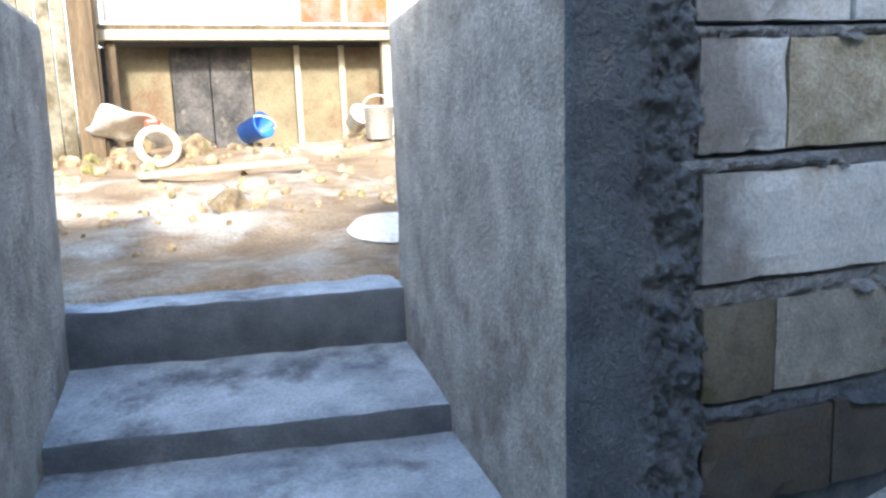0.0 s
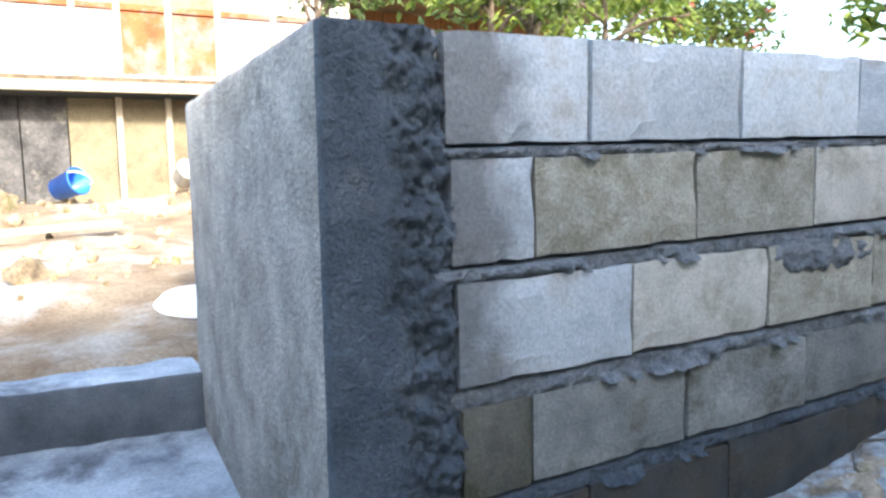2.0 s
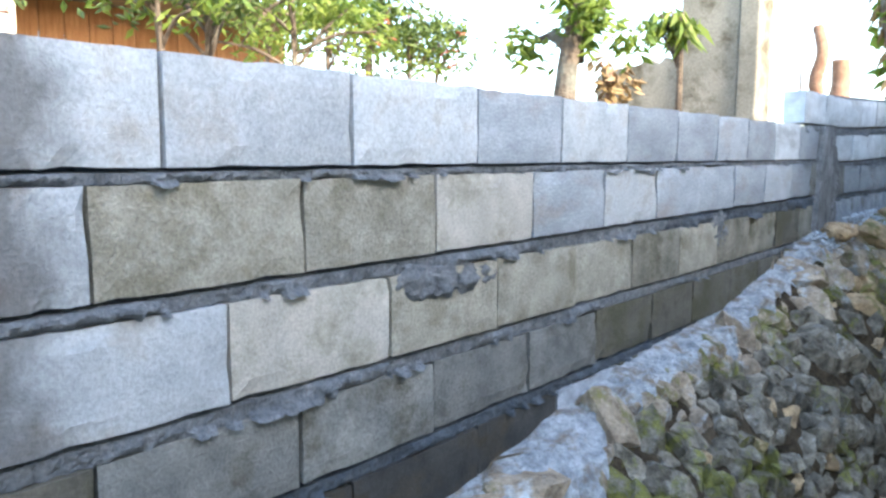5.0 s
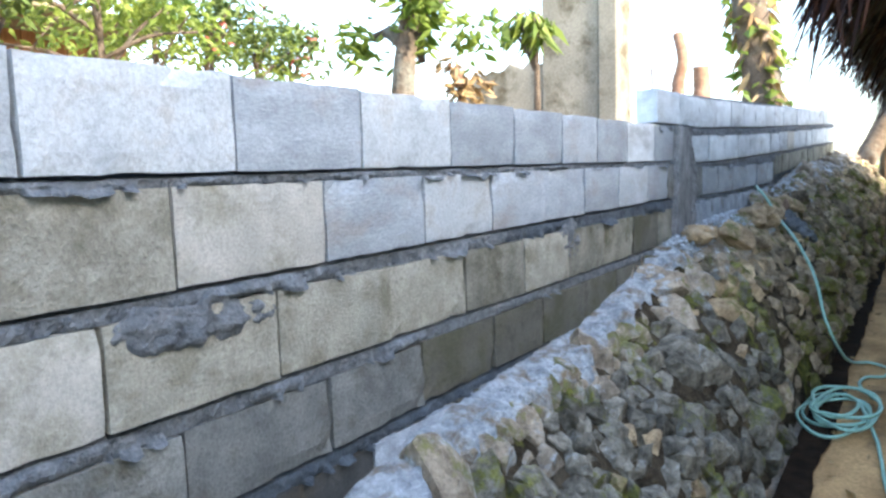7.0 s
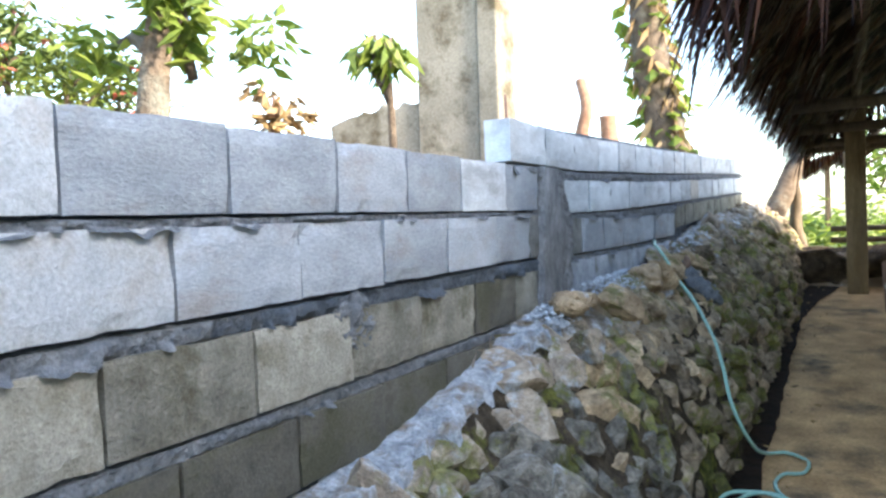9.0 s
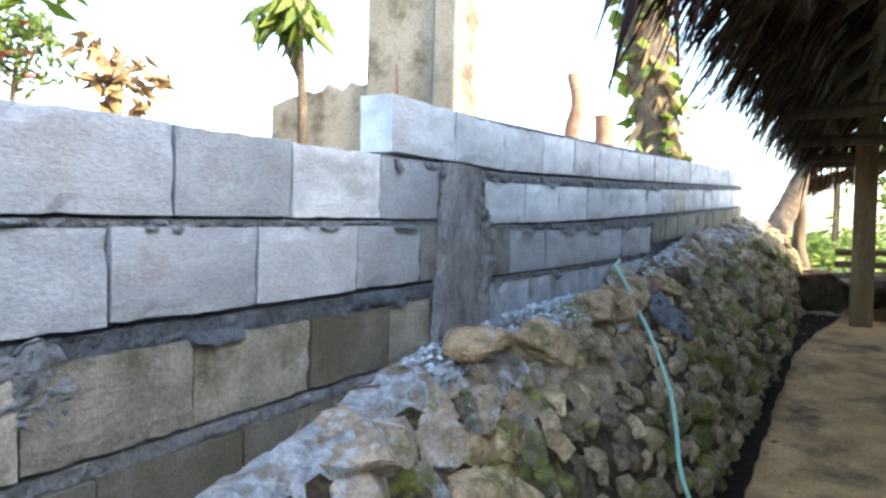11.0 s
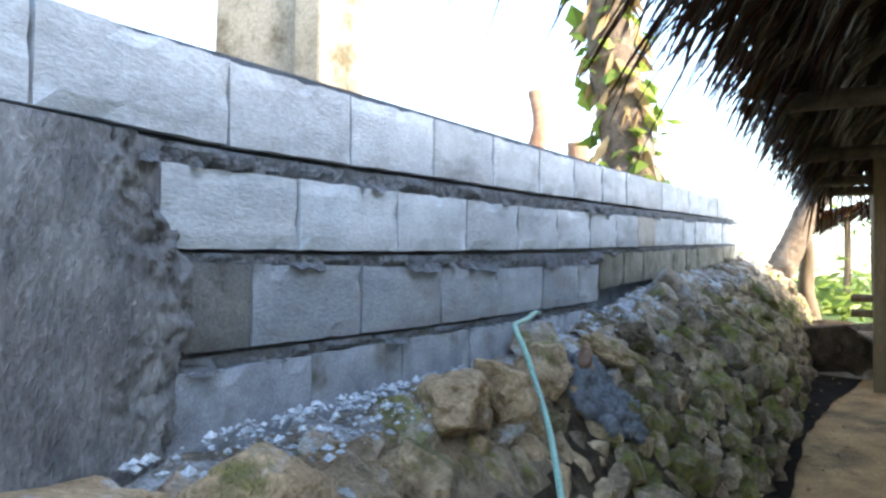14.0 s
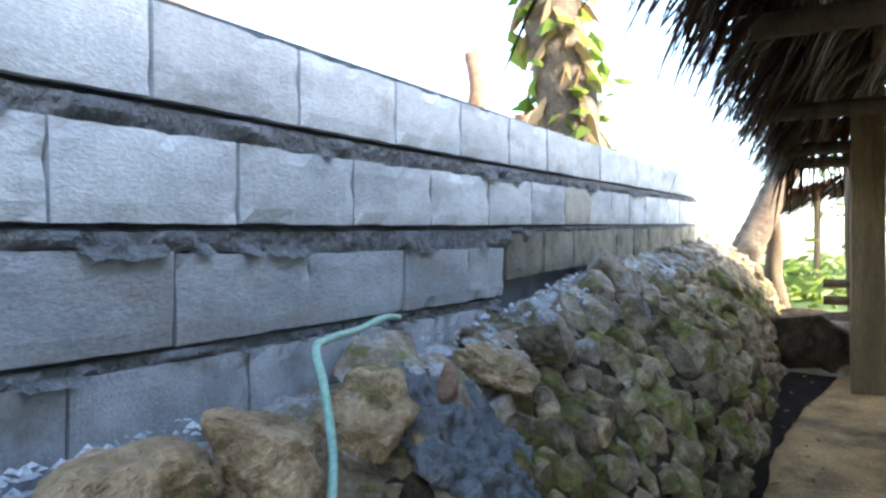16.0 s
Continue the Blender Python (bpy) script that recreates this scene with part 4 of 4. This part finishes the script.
pole("post", (13.0, -1.25, 1.1), (13.0, -1.2, 2.55), 0.06, WOOD, hut, 3)
pole("post", (10.05, -1.66, path_z(10.05)), (10.05, -1.60, 2.95), 0.062, WOOD, hut, 4)
for y in (EAVE_Y - 0.25, -1.27, -2.1):
    pole("beam", (HX0, y, roof_z(y) - 0.03), (HX1 + 0.9, y, roof_z(y) - 0.03), 0.04, WOOD, hut, 5)
for x in np.arange(HX0 + 0.3, HX1, 0.85):
    pole("rafter", (x, EAVE_Y - 0.05, EAVE_Z - 0.0), (x + 0.05, RIDGE_Y, RIDGE_Z), 0.028, WOOD, hut, int(x * 10), 7)
for x in (8.3, 9.9, 11.3, 12.1):
    pole("tie_beam", (x, -0.75, 2.36), (x, -5.0, 2.42), 0.042, WOOD, hut, int(x * 7))
for z in (2.62, 2.95, 3.3):
    pole("gable_rail", (HX1 + 0.05, -1.0 - (z - 2.4) * 1.1, z), (HX1 + 0.05, -4.5 + (z - 2.4) * 1.1, z), 0.035, WOOD, hut, int(z * 9))
pole("brace", (11.3, -1.27, 2.25), (12.3, -1.9, 2.95), 0.04, WOOD, hut, 9)
for z in (1.28, 1.42):
    pole("rail", (12.6, -1.0, z), (12.6, -5.0, z + 0.02), 0.035, WOOD, hut, int(z * 50))
# boards added on the hut's far side to keep sun and sky out
for i in range(31):
    x = 5.0 + i * 0.235
    part("wall_board", box((x, -4.85, 0.1), (x + 0.228, -4.82, 2.5), 0.004), WOOD, hut)
bm = box((12.3, -5.2, 0.6), (12.45, -2.6, 1.3), 0.01)
part("back_board", bm, WOOD, hut)
# added unseen wall; its height sets where sun reaches wall, steps and yard
tagged(part("wall_south", box((-14, -3.9, -1.6), (5.7, -3.65, 4.02), 0.01), BEIGE_WALL), "plain stained wall added out of view behind the lane to cast shade", "wall", kind="structure")

# loose things under the roof
def ring(centre, big, small, tilt, sides=20, round_=8):
    verts, faces = [], []
    m = Matrix.Translation(centre) @ Euler(tilt).to_matrix().to_4x4()
    for i in range(sides):
        a = 2 * math.pi * i / sides
        for k in range(round_):
            b = 2 * math.pi * k / round_
            r = big + small * math.cos(b)
            verts.append(m @ Vector((r * math.cos(a), r * math.sin(a), small * math.sin(b))))
    faces = [(i * round_ + k, (i + 1) % sides * round_ + k, (i + 1) % sides * round_ + (k + 1) % round_, i * round_ + (k + 1) % round_) for i in range(sides) for k in range(round_)]
    return verts, faces


foot, HIGH_END = Vector((8.70, -1.56, path_z(8.7) + 0.02)), Vector((9.22, -1.475, 0.985))
bamboo = thing("bamboo_pole", "pale bamboo pole leaning on a round post", "pole", foot)
pole("cane", foot, HIGH_END, 0.042, WOOD_PALE, bamboo, 2)
for s in (0.18, 0.42, 0.66, 0.9):
    c = foot.lerp(HIGH_END, s)
    d = (HIGH_END - foot).normalized() * 0.008
    v, f = tube([c - d, c + d], 0.045, 9)
    piece("node", v, f, WOOD, bamboo)
for k in range(3):
    v, f = ring(foot.lerp(HIGH_END, 0.50 + 0.03 * k) + Vector((0.05, -0.03, 0)), 0.10, 0.012, (0.3, 0.1 * k, 0.2))
    piece("tie", v, f, BLACK, bamboo, "dark cord tied round the cane", True)
parapet = thing("parapet", "low grey block parapet beside the path under the roof", "parapet", (8, -1.72, path_z(8)))
for i in range(7):
    x = 8.92 - 0.41 * i
    part("block", box((x - 0.404, -1.82, path_z(x) - 0.08), (x, -1.66, path_z(x - 0.2) + 0.385), 0.012), BLOCK_MOSSY, parapet)
tilted = thing("leaning_board", "reddish split board leaning against the round post", "board", (10.0, -1.6, 0.65))
bm = box((-0.10, -0.02, 0), (0.10, 0.02, 0.48), 0.008)
bm.transform(pose(9.82, -1.52, 0.72, 8, 22, 25))
part("board", bm, RED_BARK, tilted)
for n, (a, b) in enumerate((((10.3, -1.95, .65), (10.9, -1.62, 1.22)), ((10.6, -2.0, .68), (11.0, -1.75, 1.35)), ((10.9, -1.85, .7), (11.0, -1.8, 1.2)))):
    stick = thing("wooden_slab", "rough split wooden slab leaning among firewood", "firewood", a, "firewood")
    pole("slab", a, b, 0.06, WOOD, stick, n, 5)

v, f = ring((12.2, -2.3, 1.26), 0.24, 0.09, (0.12, 0.05, 0))
tagged(piece("old_tyre", v, f, BLACK, smooth=True), "old black tyre lying on the bank", "tyre")
# dark earth step at the end of the path
bm = box((11.72, -3.4, 0.6), (12.6, -0.35, 1.17), 0.05)
bmesh.ops.subdivide_edges(bm, edges=[e for e in bm.edges if e.calc_length() > 0.2], cuts=14, use_grid_fill=True)
for q in bm.verts:
    q.co += Vector((smooth_noise(q.co.y, q.co.z, 1, .2), 0, 0.9 * smooth_noise(q.co.x, q.co.y, 2, .3) + 0.4 * smooth_noise(q.co.x, q.co.y, 5, .1))) * 0.17
tagged(part("earth_step", bm, EARTH_DARK, smooth=True), "dark earth bank closing the path", "bank", kind="structure")
rnd = random.Random(77)
verts, faces = leaves([(x, -0.80 - 0.25 * rnd.random() ** 2, path_z(x) + 0.015) for x in np.arange(4.5, 11.6, 0.16)], 0.055, rnd, 0.0)
tagged(piece("fallen_leaves", verts, faces, LEAF_DRY), "dry fallen leaves along the path's edge", "leaves", kind="stuff")
for n, (a, b) in enumerate((((9.9, -0.42, 1.33), (10.8, -0.66, 1.05)), ((11.2, -0.35, 1.55), (12.2, -0.62, 1.22)))):
    stick = thing("stick", "thin bare stick lying on the stones", "stick", b, "sticks on the bank")
    pole("twig", a, b, 0.014, WOOD_PALE, stick, n, 6)

# ---- the house across the yard ----
house = thing("house", "shabby raised house of rusty sheets and boards", "house", (1.5, 6.2, 1.2))
HY = 5.5
cols = [(-0.58, 0.02, TIN), (0.02, 0.60, TIN), (0.64, 0.93, TIN), (0.96, 1.32, RUST), (1.36, 1.72, RUST), (1.76, 2.2, TIN), (2.24, 2.9, TIN)]
for a, b, mat in cols:
    bm = box((a + .01, HY, 2.24), (b, HY + 0.03, 2.76), 0.004)
    part("panel", bm, mat, house)
    bm = box((a + .01, HY + .005, 2.79), (b, HY + 0.03, 3.11), 0.004)
    part("panel", bm, TIN if mat is TIN else TIN_OLD, house)
for x in (-0.62, 0.03, 0.62, 0.945, 1.34, 1.74, 2.22, 2.92):
    part("batten", box((x - .025, HY - .03, 2.18), (x + .025, HY + .004, 3.11), 0.005), WOOD_PALE, house)
part("batten", box((-0.6, HY - 0.026, 2.75), (2.9, HY - .001, 2.80), 0.004), RUST, house)
part("back_panel", box((-0.8, HY + 0.5, 1.0), (3.2, HY + 0.53, 2.09), 0.004), SOOT, house)
part("floor_beam", box((-0.75, HY - 0.10, 2.09), (3.2, HY + 0.02, 2.17), 0.01), WOOD_PALE, house)
part("floor_deck", box((-0.75, HY - 0.05, 2.175), (5.5, HY + 2.6, 2.215), 0.004), WOOD, house)
low = [(-0.62, -0.12, TIN_OLD), (-0.11, 0.20, SOOT), (0.21, 0.55, SOOT), (0.56, 0.92, TIN_OLD), (0.98, 1.34, TIN_OLD), (1.38, 1.78, TIN_OLD), (1.8, 2.4, TIN_OLD), (2.4, 3.2, WOOD)]
for a, b, mat in low:
    part("lower_panel", box((a, HY + 0.32, 1.1), (b, HY + 0.36, 2.07), 0.004), mat, house)
for x in (0.95, 1.35):
    part("post", box((x - .025, HY + .26, 1.1), (x + .025, HY + .318, 2.08), 0.006), WOOD_PALE, house)
part("post", box((-0.58, HY - 0.02, 1.1), (-0.50, HY + .06, 2.09), 0.008), WOOD, house)
part("post", box((1.66, HY - 0.02, 1.1), (1.74, HY + .06, 2.09), 0.008), WOOD_PALE, house)
for i in range(14):
    x = 3.0 + i * 0.235
    part("wall_board", box((x, 6.4, 2.2), (x + 0.225, 6.43, 3.11), 0.004), ORANGE_WOOD, house)
part("side_wall", box((3.0, 6.46, 1.0), (6.3, 6.5, 2.2), 0.004), WOOD, house)
bm = box((-1.2, HY - 0.15, 3.12), (6.3, HY + 3, 3.18), 0.01)
part("roof", bm, TIN_OLD, house)
rnd = random.Random(4)
fence = thing("board_fence", "upright weathered boards and white sheet beside the house", "fence", (-1, 5.2, 1.1))
for i in range(9):
    x = -1.52 + i * 0.105
    part("board", box((x, 5.15 + 0.02 * (i % 2), 1.05), (x + 0.095, 5.19 + 0.02 * (i % 2), rnd.uniform(2.9, 3.5)), 0.006), COLUMN if i < 7 else WOOD, fence)
part("post", box((-0.70, 5.1, 1.05), (-0.60, 5.2, 3.6), 0.01), WOOD, fence)

# loose things in the yard
def bucket(name, label, centre, r, h, mat, tilt=(0, 0, 0)):
    b = thing(name, label, "bucket", centre)
    m = Matrix.Translation(centre) @ Euler(tilt).to_matrix().to_4x4()
    verts, faces = [], []
    prof = [(0.0, 0.0), (0.82, 0.0), (1.0, 1.0), (1.06, 1.0), (1.06, 1.05), (0.96, 1.05), (0.79, 0.04), (0.0, 0.04)]
    for a, z in prof:
        for k in range(18):
            t = 2 * math.pi * k / 18
            verts.append(m @ Vector((a * r * math.cos(t), a * r * math.sin(t), z * h)))
    faces = [(i * 18 + k, i * 18 + (k + 1) % 18, (i + 1) * 18 + (k + 1) % 18, (i + 1) * 18 + k) for i in range(len(prof) - 1) for k in range(18)]
    piece("pail", verts, faces, mat, b, "", True)
    v, f = tube(spline([m @ Vector((math.cos(a) * r, 0.02, h + math.sin(a) * r * .8)) for a in np.linspace(0, math.pi, 7)], 3), 0.006, 6)
    piece("handle", v, f, WHITE, b)


bucket("blue_bucket", "blue plastic bucket tipped on its side by the wall", (0.42, 5.0, yard_z(.42, 5.0) + 0.10), 0.10, 0.2, BLUE, (1.2, 0.5, 0.6))
bucket("white_bucket", "white plastic bucket standing in the yard", (1.47, 4.9, yard_z(1.47, 4.9)), 0.125, 0.25, WHITE)
bucket("white_tub", "white tub tipped behind the bucket", (1.36, 5.4, yard_z(1.36, 5.4) + 0.1), 0.10, 0.15, WHITE, (0.9, 0.3, 0.2))
v, f = ring((-0.20, 4.55, yard_z(-.2, 4.55) + 0.15), 0.13, 0.028, (1.2, 0.2, 0.1), 22, 8)
tagged(piece("rope_ring", v, f, CREAM, smooth=True), "cream coloured rope ring leaning on rubble", "ring")
bm = bmesh.new()
bmesh.ops.create_grid(bm, x_segments=14, y_segments=10, size=0.5, matrix=pose(-0.38, 5.0, yard_z(-.4, 5.0) + .2, -25, 20, 20) @ Matrix.Diagonal((0.6, 0.35, 1, 1)))
for q in bm.verts:
    q.co.z += 0.12 * noise.noise(q.co / 0.22)
bmesh.ops.solidify(bm, geom=list(bm.faces), thickness=0.006)
tagged(part("white_sack", bm, WHITE, smooth=True), "crumpled white plastic sack on the rubble", "sack")
bm = box((-0.30, 4.85, yard_z(-.3, 4.9) + 0.16), (-0.19, 4.95, yard_z(-.3, 4.9) + 0.26), 0.02)
tagged(part("red_can", bm, RED), "small red plastic can", "can")
bm = box((-0.5, -.06, 0), (0.5, .06, 0.03), 0.006)
bm.transform(pose(0.22, 3.55, yard_z(.2, 3.55) + .05, 2, -2, 14))
tagged(part("plank", bm, WOOD_PALE), "pale weathered plank lying on the yard", "plank")
bm = bmesh.new()
bmesh.ops.create_cone(bm, cap_ends=True, segments=26, radius1=0.2, radius2=0.17, depth=0.03, matrix=pose(0.86, 2.0, yard_z(.86, 2.0) + .03, 8, 0, 0))
tagged(part("round_tray", bm, WHITE), "white round plastic tray lying on the earth", "tray")
def rock(seed, mat):
    rnd = random.Random(seed)
    bm = bmesh.new()
    for _ in range(17):
        d = Vector((rnd.gauss(0, 1), rnd.gauss(0, 1), rnd.gauss(0, 1))).normalized()
        d = Vector([math.copysign(abs(c) ** 0.75, c) for c in d])
        bm.verts.new(d * rnd.uniform(0.36, 0.56))
    bmesh.ops.convex_hull(bm, input=bm.verts)
    bmesh.ops.delete(bm, geom=[v for v in bm.verts if not v.link_faces], context="VERTS")
    bmesh.ops.bevel(bm, geom=list(bm.edges), offset=0.03, segments=1, affect="EDGES")
    me = bpy.data.meshes.new("stone")
    bm.to_mesh(me)
    bm.free()
    me.materials.append(mat)
    return me


ROCKS = [rock(s, STONE_PALE) for s in range(13)]
rnd = random.Random(13)
verts, faces = [], []
for _ in range(420):
    x, y = rnd.uniform(-1.6, 2.4), rnd.uniform(1.9, 5.4)
    if rnd.random() > (0.9 if (2.4 < y < 3.2 or y > 4.2) else 0.25):
        continue
    me = ROCKS[rnd.randrange(13)]
    s = rnd.uniform(0.02, 0.07) * (1.7 if x < 0.2 and y > 3.8 else 1)
    m = Matrix.Translation((x, y, yard_z(x, y) + s * .2)) @ Euler((rnd.random() * 6, rnd.random() * 6, 0)).to_matrix().to_4x4() @ Matrix.Scale(s, 4)
    n = len(verts)
    verts += [tuple(m @ q.co) for q in me.vertices]
    faces += [tuple(n + i for i in p.vertices) for p in me.polygons]
tagged(piece("yard_rubble", verts, faces, STONE_PALE), "scattered stones and rubble on the yard", "rubble", kind="stuff")
for x, y, s in ((0.25, 2.75, 0.26), (-0.55, 2.5, 0.16), (0.1, 4.75, 0.32)):
    ob = new("yard_stone", ROCKS[10])
    ob.matrix_basis = Matrix.Translation((x, y, yard_z(x, y) + s * .12)) @ pose(0, 0, 0, 20, 10, 50) @ Matrix.Diagonal((s * 1.2, s, s * .7, 1))
    tagged(ob, "large pale stone half sunk in the yard", "stone", "yard stones")


# ---- plants and trees behind the wall ----
def shrub(name, label, base, top, radius, count, size, mat, seed, trunk=0.03, bark=BARK, clumps=8, slim=0.45, droop=0.3, flowers=0):
    rnd = random.Random(seed)
    s = thing(name, label, "shrub" if "shrub" in name else "tree", base)
    mid = [Vector(base).lerp(Vector(top), t) + Vector((rnd.gauss(0, .03), rnd.gauss(0, .03), 0)) for t in (0, .3, .65, 1)]
    v, f = tube(spline(mid, 3), [trunk * k for k in np.linspace(1.25, 0.6, 10)], 9, 0.12, seed)
    piece("trunk", v, f, bark, s, "", True)
    spots = cloud(rnd, top, radius, count, clumps)
    for k in range(6):
        end = rnd.choice(spots)
        start = mid[2].lerp(mid[3], rnd.random())
        v, f = tube(spline([start, start.lerp(end, .5) + Vector((0, 0, .05)), end], 3), [trunk * .5] * 4 + [trunk * .3] * 3, 6)
        piece("limb", v, f, bark, s, "", True)
    v, f = leaves(spots, size, rnd, droop, slim)
    piece("crown", v, f, mat, s)
    if flowers:
        for spot in rnd.sample(spots, flowers):
            v, f = leaves([spot] * 4, size * .7, rnd, 0.0, 0.8)
            piece("flower", v, f, LEAF_RED, s, "red blossom")
    return s


def B(x, y):
    return (x, y, yard_z(x, y) - 0.03)


for n, (x, y, z, r, c) in enumerate(((2.45, 2.3, 2.45, 0.30, 360), (2.9, 2.5, 2.6, 0.5, 700), (3.5, 2.6, 2.6, 0.5, 700), (2.2, 4.2, 2.9, 0.5, 600), (4.3, 3.2, 2.7, 0.45, 600), (5.2, 3.7, 2.75, 0.45, 500), (4.7, 4.5, 2.9, 0.6, 700), (4.9, 3.4, 2.75, 0.42, 650), (5.45, 3.5, 2.65, 0.42, 650), (5.95, 3.6, 2.7, 0.36, 450))):
    shrub("flowering_shrub", "loose green shrub with pale twigs and red blossom behind the wall", B(x, y), (x, y, z), (r, r, r * .62), c, 0.075, LEAF_DARK if n % 2 else LEAF, 40 + n, 0.025, clumps=11, flowers=10 if n in (1, 3, 7, 9) else 0)
shrub("young_tree", "young tree with reddish trunk and broad bright green leaves", B(3.86, 0.84), (3.97, 0.82, 2.40), (0.24, 0.22, 0.27), 420, 0.085, LEAF, 61, 0.07, BARK, 7)
shrub("croton_shrub", "small shrub with reddish leaves behind the wall", B(4.75, 1.1), (4.8, 1.1, 2.05), (0.13, 0.13, 0.16), 90, 0.09, LEAF_DRY, 63, 0.03, RED_BARK)
for n, (x, y, z) in enumerate(((5.98, 1.16, 2.62),)):
    shrub("dracaena_shrub", "slender plant with tufts of long drooping leaves", B(x, y), (x - .16, y, z), (0.16, 0.15, 0.17), 90, 0.19, LEAF, 70 + n, 0.028, BARK, 4, 0.16, 0.75)

ruin = thing("concrete_building", "unfinished concrete building corner with moss stains and a low side wall", "building", (7.6, 1.7, 1.2))
part("side_wall", box((7.42, 1.32, 1.0), (7.60, 1.86, 5.2), 0.012), COLUMN, ruin)
part("corner_column", box((7.40, 1.14, 1.0), (7.76, 1.316, 5.2), 0.02), COLUMN, ruin)
part("pilaster", box((7.765, 1.16, 1.0), (7.84, 1.34, 5.2), 0.015), BEIGE_WALL, ruin)
bm = box((7.44, 1.866, 1.0), (7.58, 2.75, 2.62), 0.015)
bmesh.ops.subdivide_edges(bm, edges=[e for e in bm.edges if e.calc_length() > 0.5], cuts=12, use_grid_fill=True)
for q in bm.verts:
    if q.co.z > 2.3:
        q.co.z -= 0.16 * abs(noise.noise(Vector((q.co.y, 0, 4)) / 0.2)) + 0.25 * max(0, q.co.y - 2.2)
part("broken_wall", bm, COLUMN, ruin)
rod = thing("steel_rod", "thin bare steel bar standing out of the wall top", "rod", (5.02, 0.07, 1.9))
v, f = tube([(5.03, 0.07, 1.85), (5.035, 0.07, 2.0), (5.032, 0.072, 2.09)], 0.006, 6)
piece("bar", v, f, RUST, rod)


def palm(name, label, base, top, r, seed, fronds=0, vine=0, bark=BARK):
    rnd = random.Random(seed)
    p = thing(name, label, "palm" if fronds else "tree", base)
    pts = spline([Vector(base).lerp(Vector(top), t) + Vector((rnd.gauss(0, .04), rnd.gauss(0, .04), 0)) for t in np.linspace(0, 1, 6)], 8)
    v, f = tube(pts, [r * (1.25 - 0.45 * i / len(pts)) * (1 + 0.07 * (i % 2)) for i in range(len(pts))], 14, 0.06, seed)
    piece("trunk", v, f, bark, p, "", True)
    if vine:
        spots = []
        for _ in range(vine):
            c = rnd.choice(pts)
            a = rnd.uniform(0, 6.28)
            spots.append(c + Vector((math.cos(a), math.sin(a), 0)) * r * rnd.uniform(0.9, 1.8))
        v, f = leaves(spots, 0.17, rnd, 0.5, 0.8)
        piece("vine", v, f, LEAF, p, "broad green vine leaves")
        spots = [c + Vector((rnd.gauss(0, 1), rnd.gauss(0, 1), 0)).normalized() * r for c in pts[: len(pts) * 2 // 3] for _ in range(12)]
        v, f = leaves(spots, 0.28, rnd, 1.2, 0.12)
        piece("husk", v, f, LEAF_DRY, p, "hanging dry husks")
    for k in range(fronds):
        a = 6.283 * k / fronds + rnd.uniform(-.2, .2)
        out = Vector((math.cos(a), math.sin(a), 0))
        verts, faces = [], []
        rib = [Vector(top) + out * s * 2.0 + Vector((0, 0, 0.7 * s - 1.6 * s * s)) for s in np.linspace(0, 1, 12)]
        for i, c in enumerate(rib[1:], 1):
            for side in (-1, 1):
                d = (out.cross(Vector((0, 0, 1))) * side + out * .5 + Vector((0, 0, -.6))).normalized() * (0.55 - 0.03 * i)
                n = len(verts)
                verts += [c, c + out * .05, c + d]
                faces.append((n, n + 1, n + 2))
        n = len(verts)
        v, f = tube(rib, 0.018, 5)
        piece("frond", verts + v, faces + [tuple(i + n for i in q) for q in f], LEAF, p)
    return p


palm("vine_palm", "palm trunk wrapped in broad green vine leaves and dry husks", B(10.62, 0.64), (10.75, 0.75, 6.4), 0.18, 80, 7, 320, BARK)
palm("bare_trunk", "bare brown tree trunk behind the wall", B(11.9, 1.86), (11.95, 1.9, 3.5), 0.09, 81, 0, 0, RED_BARK)
palm("tree_stump", "short brown stump behind the wall", B(13.6, 2.05), (13.6, 2.05, 3.25), 0.15, 82, 0, 0, RED_BARK)
palm("bare_trunk", "leaning thick trunk at the wall's end", (12.95, -0.15, 1.2), (13.9, -0.9, 3.0), 0.125, 83, 0, 0, BARK)
palm("bare_trunk", "slim dark trunk with swollen foot beside the field", (13.6, -0.55, 1.1), (13.6, -0.6, 2.9), 0.07, 84, 0, 0, WOOD)
for n, (x, y) in enumerate(((34, -3), (30, -9), (27, -5), (33, -14))):
    shrub("far_tree", "distant leafy green tree at the field's edge", (x, y, 1.1), (x, y, 4.2 + n % 3), (2.2, 2.2, 1.9), 700, 0.42, LEAF_DARK if n % 2 else LEAF, 90 + n, 0.16, clumps=14)
rnd = random.Random(55)
spots = []
for _ in range(5200):
    x = 14 + 16 * rnd.random() ** 1.5
    y = rnd.uniform(-7, 4)
    spots.append((x, y, 1.15 + abs(rnd.gauss(0, .28)) * (0.5 + 0.05 * (x - 12))))
v, f = leaves(spots, 0.28, rnd, -0.3, 0.3)
tagged(piece("field_weeds", v, f, LEAF), "thick bright green weeds in the field", "weeds", kind="stuff")
shed = thing("far_shed", "small thatched shelter on thin poles in the field", "shed", (16.5, -1.6, 1.1))
for x, y in ((16, -2.6), (17.5, -2.6), (16, -.9), (17.5, -.9)):
    pole("post", (x, y, 1.1), (x, y, 2.5), 0.035, WOOD, shed, 1)
verts, faces = [], []
for _ in range(500):
    x, y = rnd.uniform(15.7, 17.8), rnd.uniform(-3.0, -0.6)
    blade(Vector((x, y, 2.85 - 0.30 * abs(y + 1.8))), Vector((rnd.gauss(0, .3), 1 if y > -1.8 else -1, -.5)).normalized(), 0.4, 0.05, 0.3)
tagged(piece("thatch", verts, faces, STRAW, shed), kind="stuff")
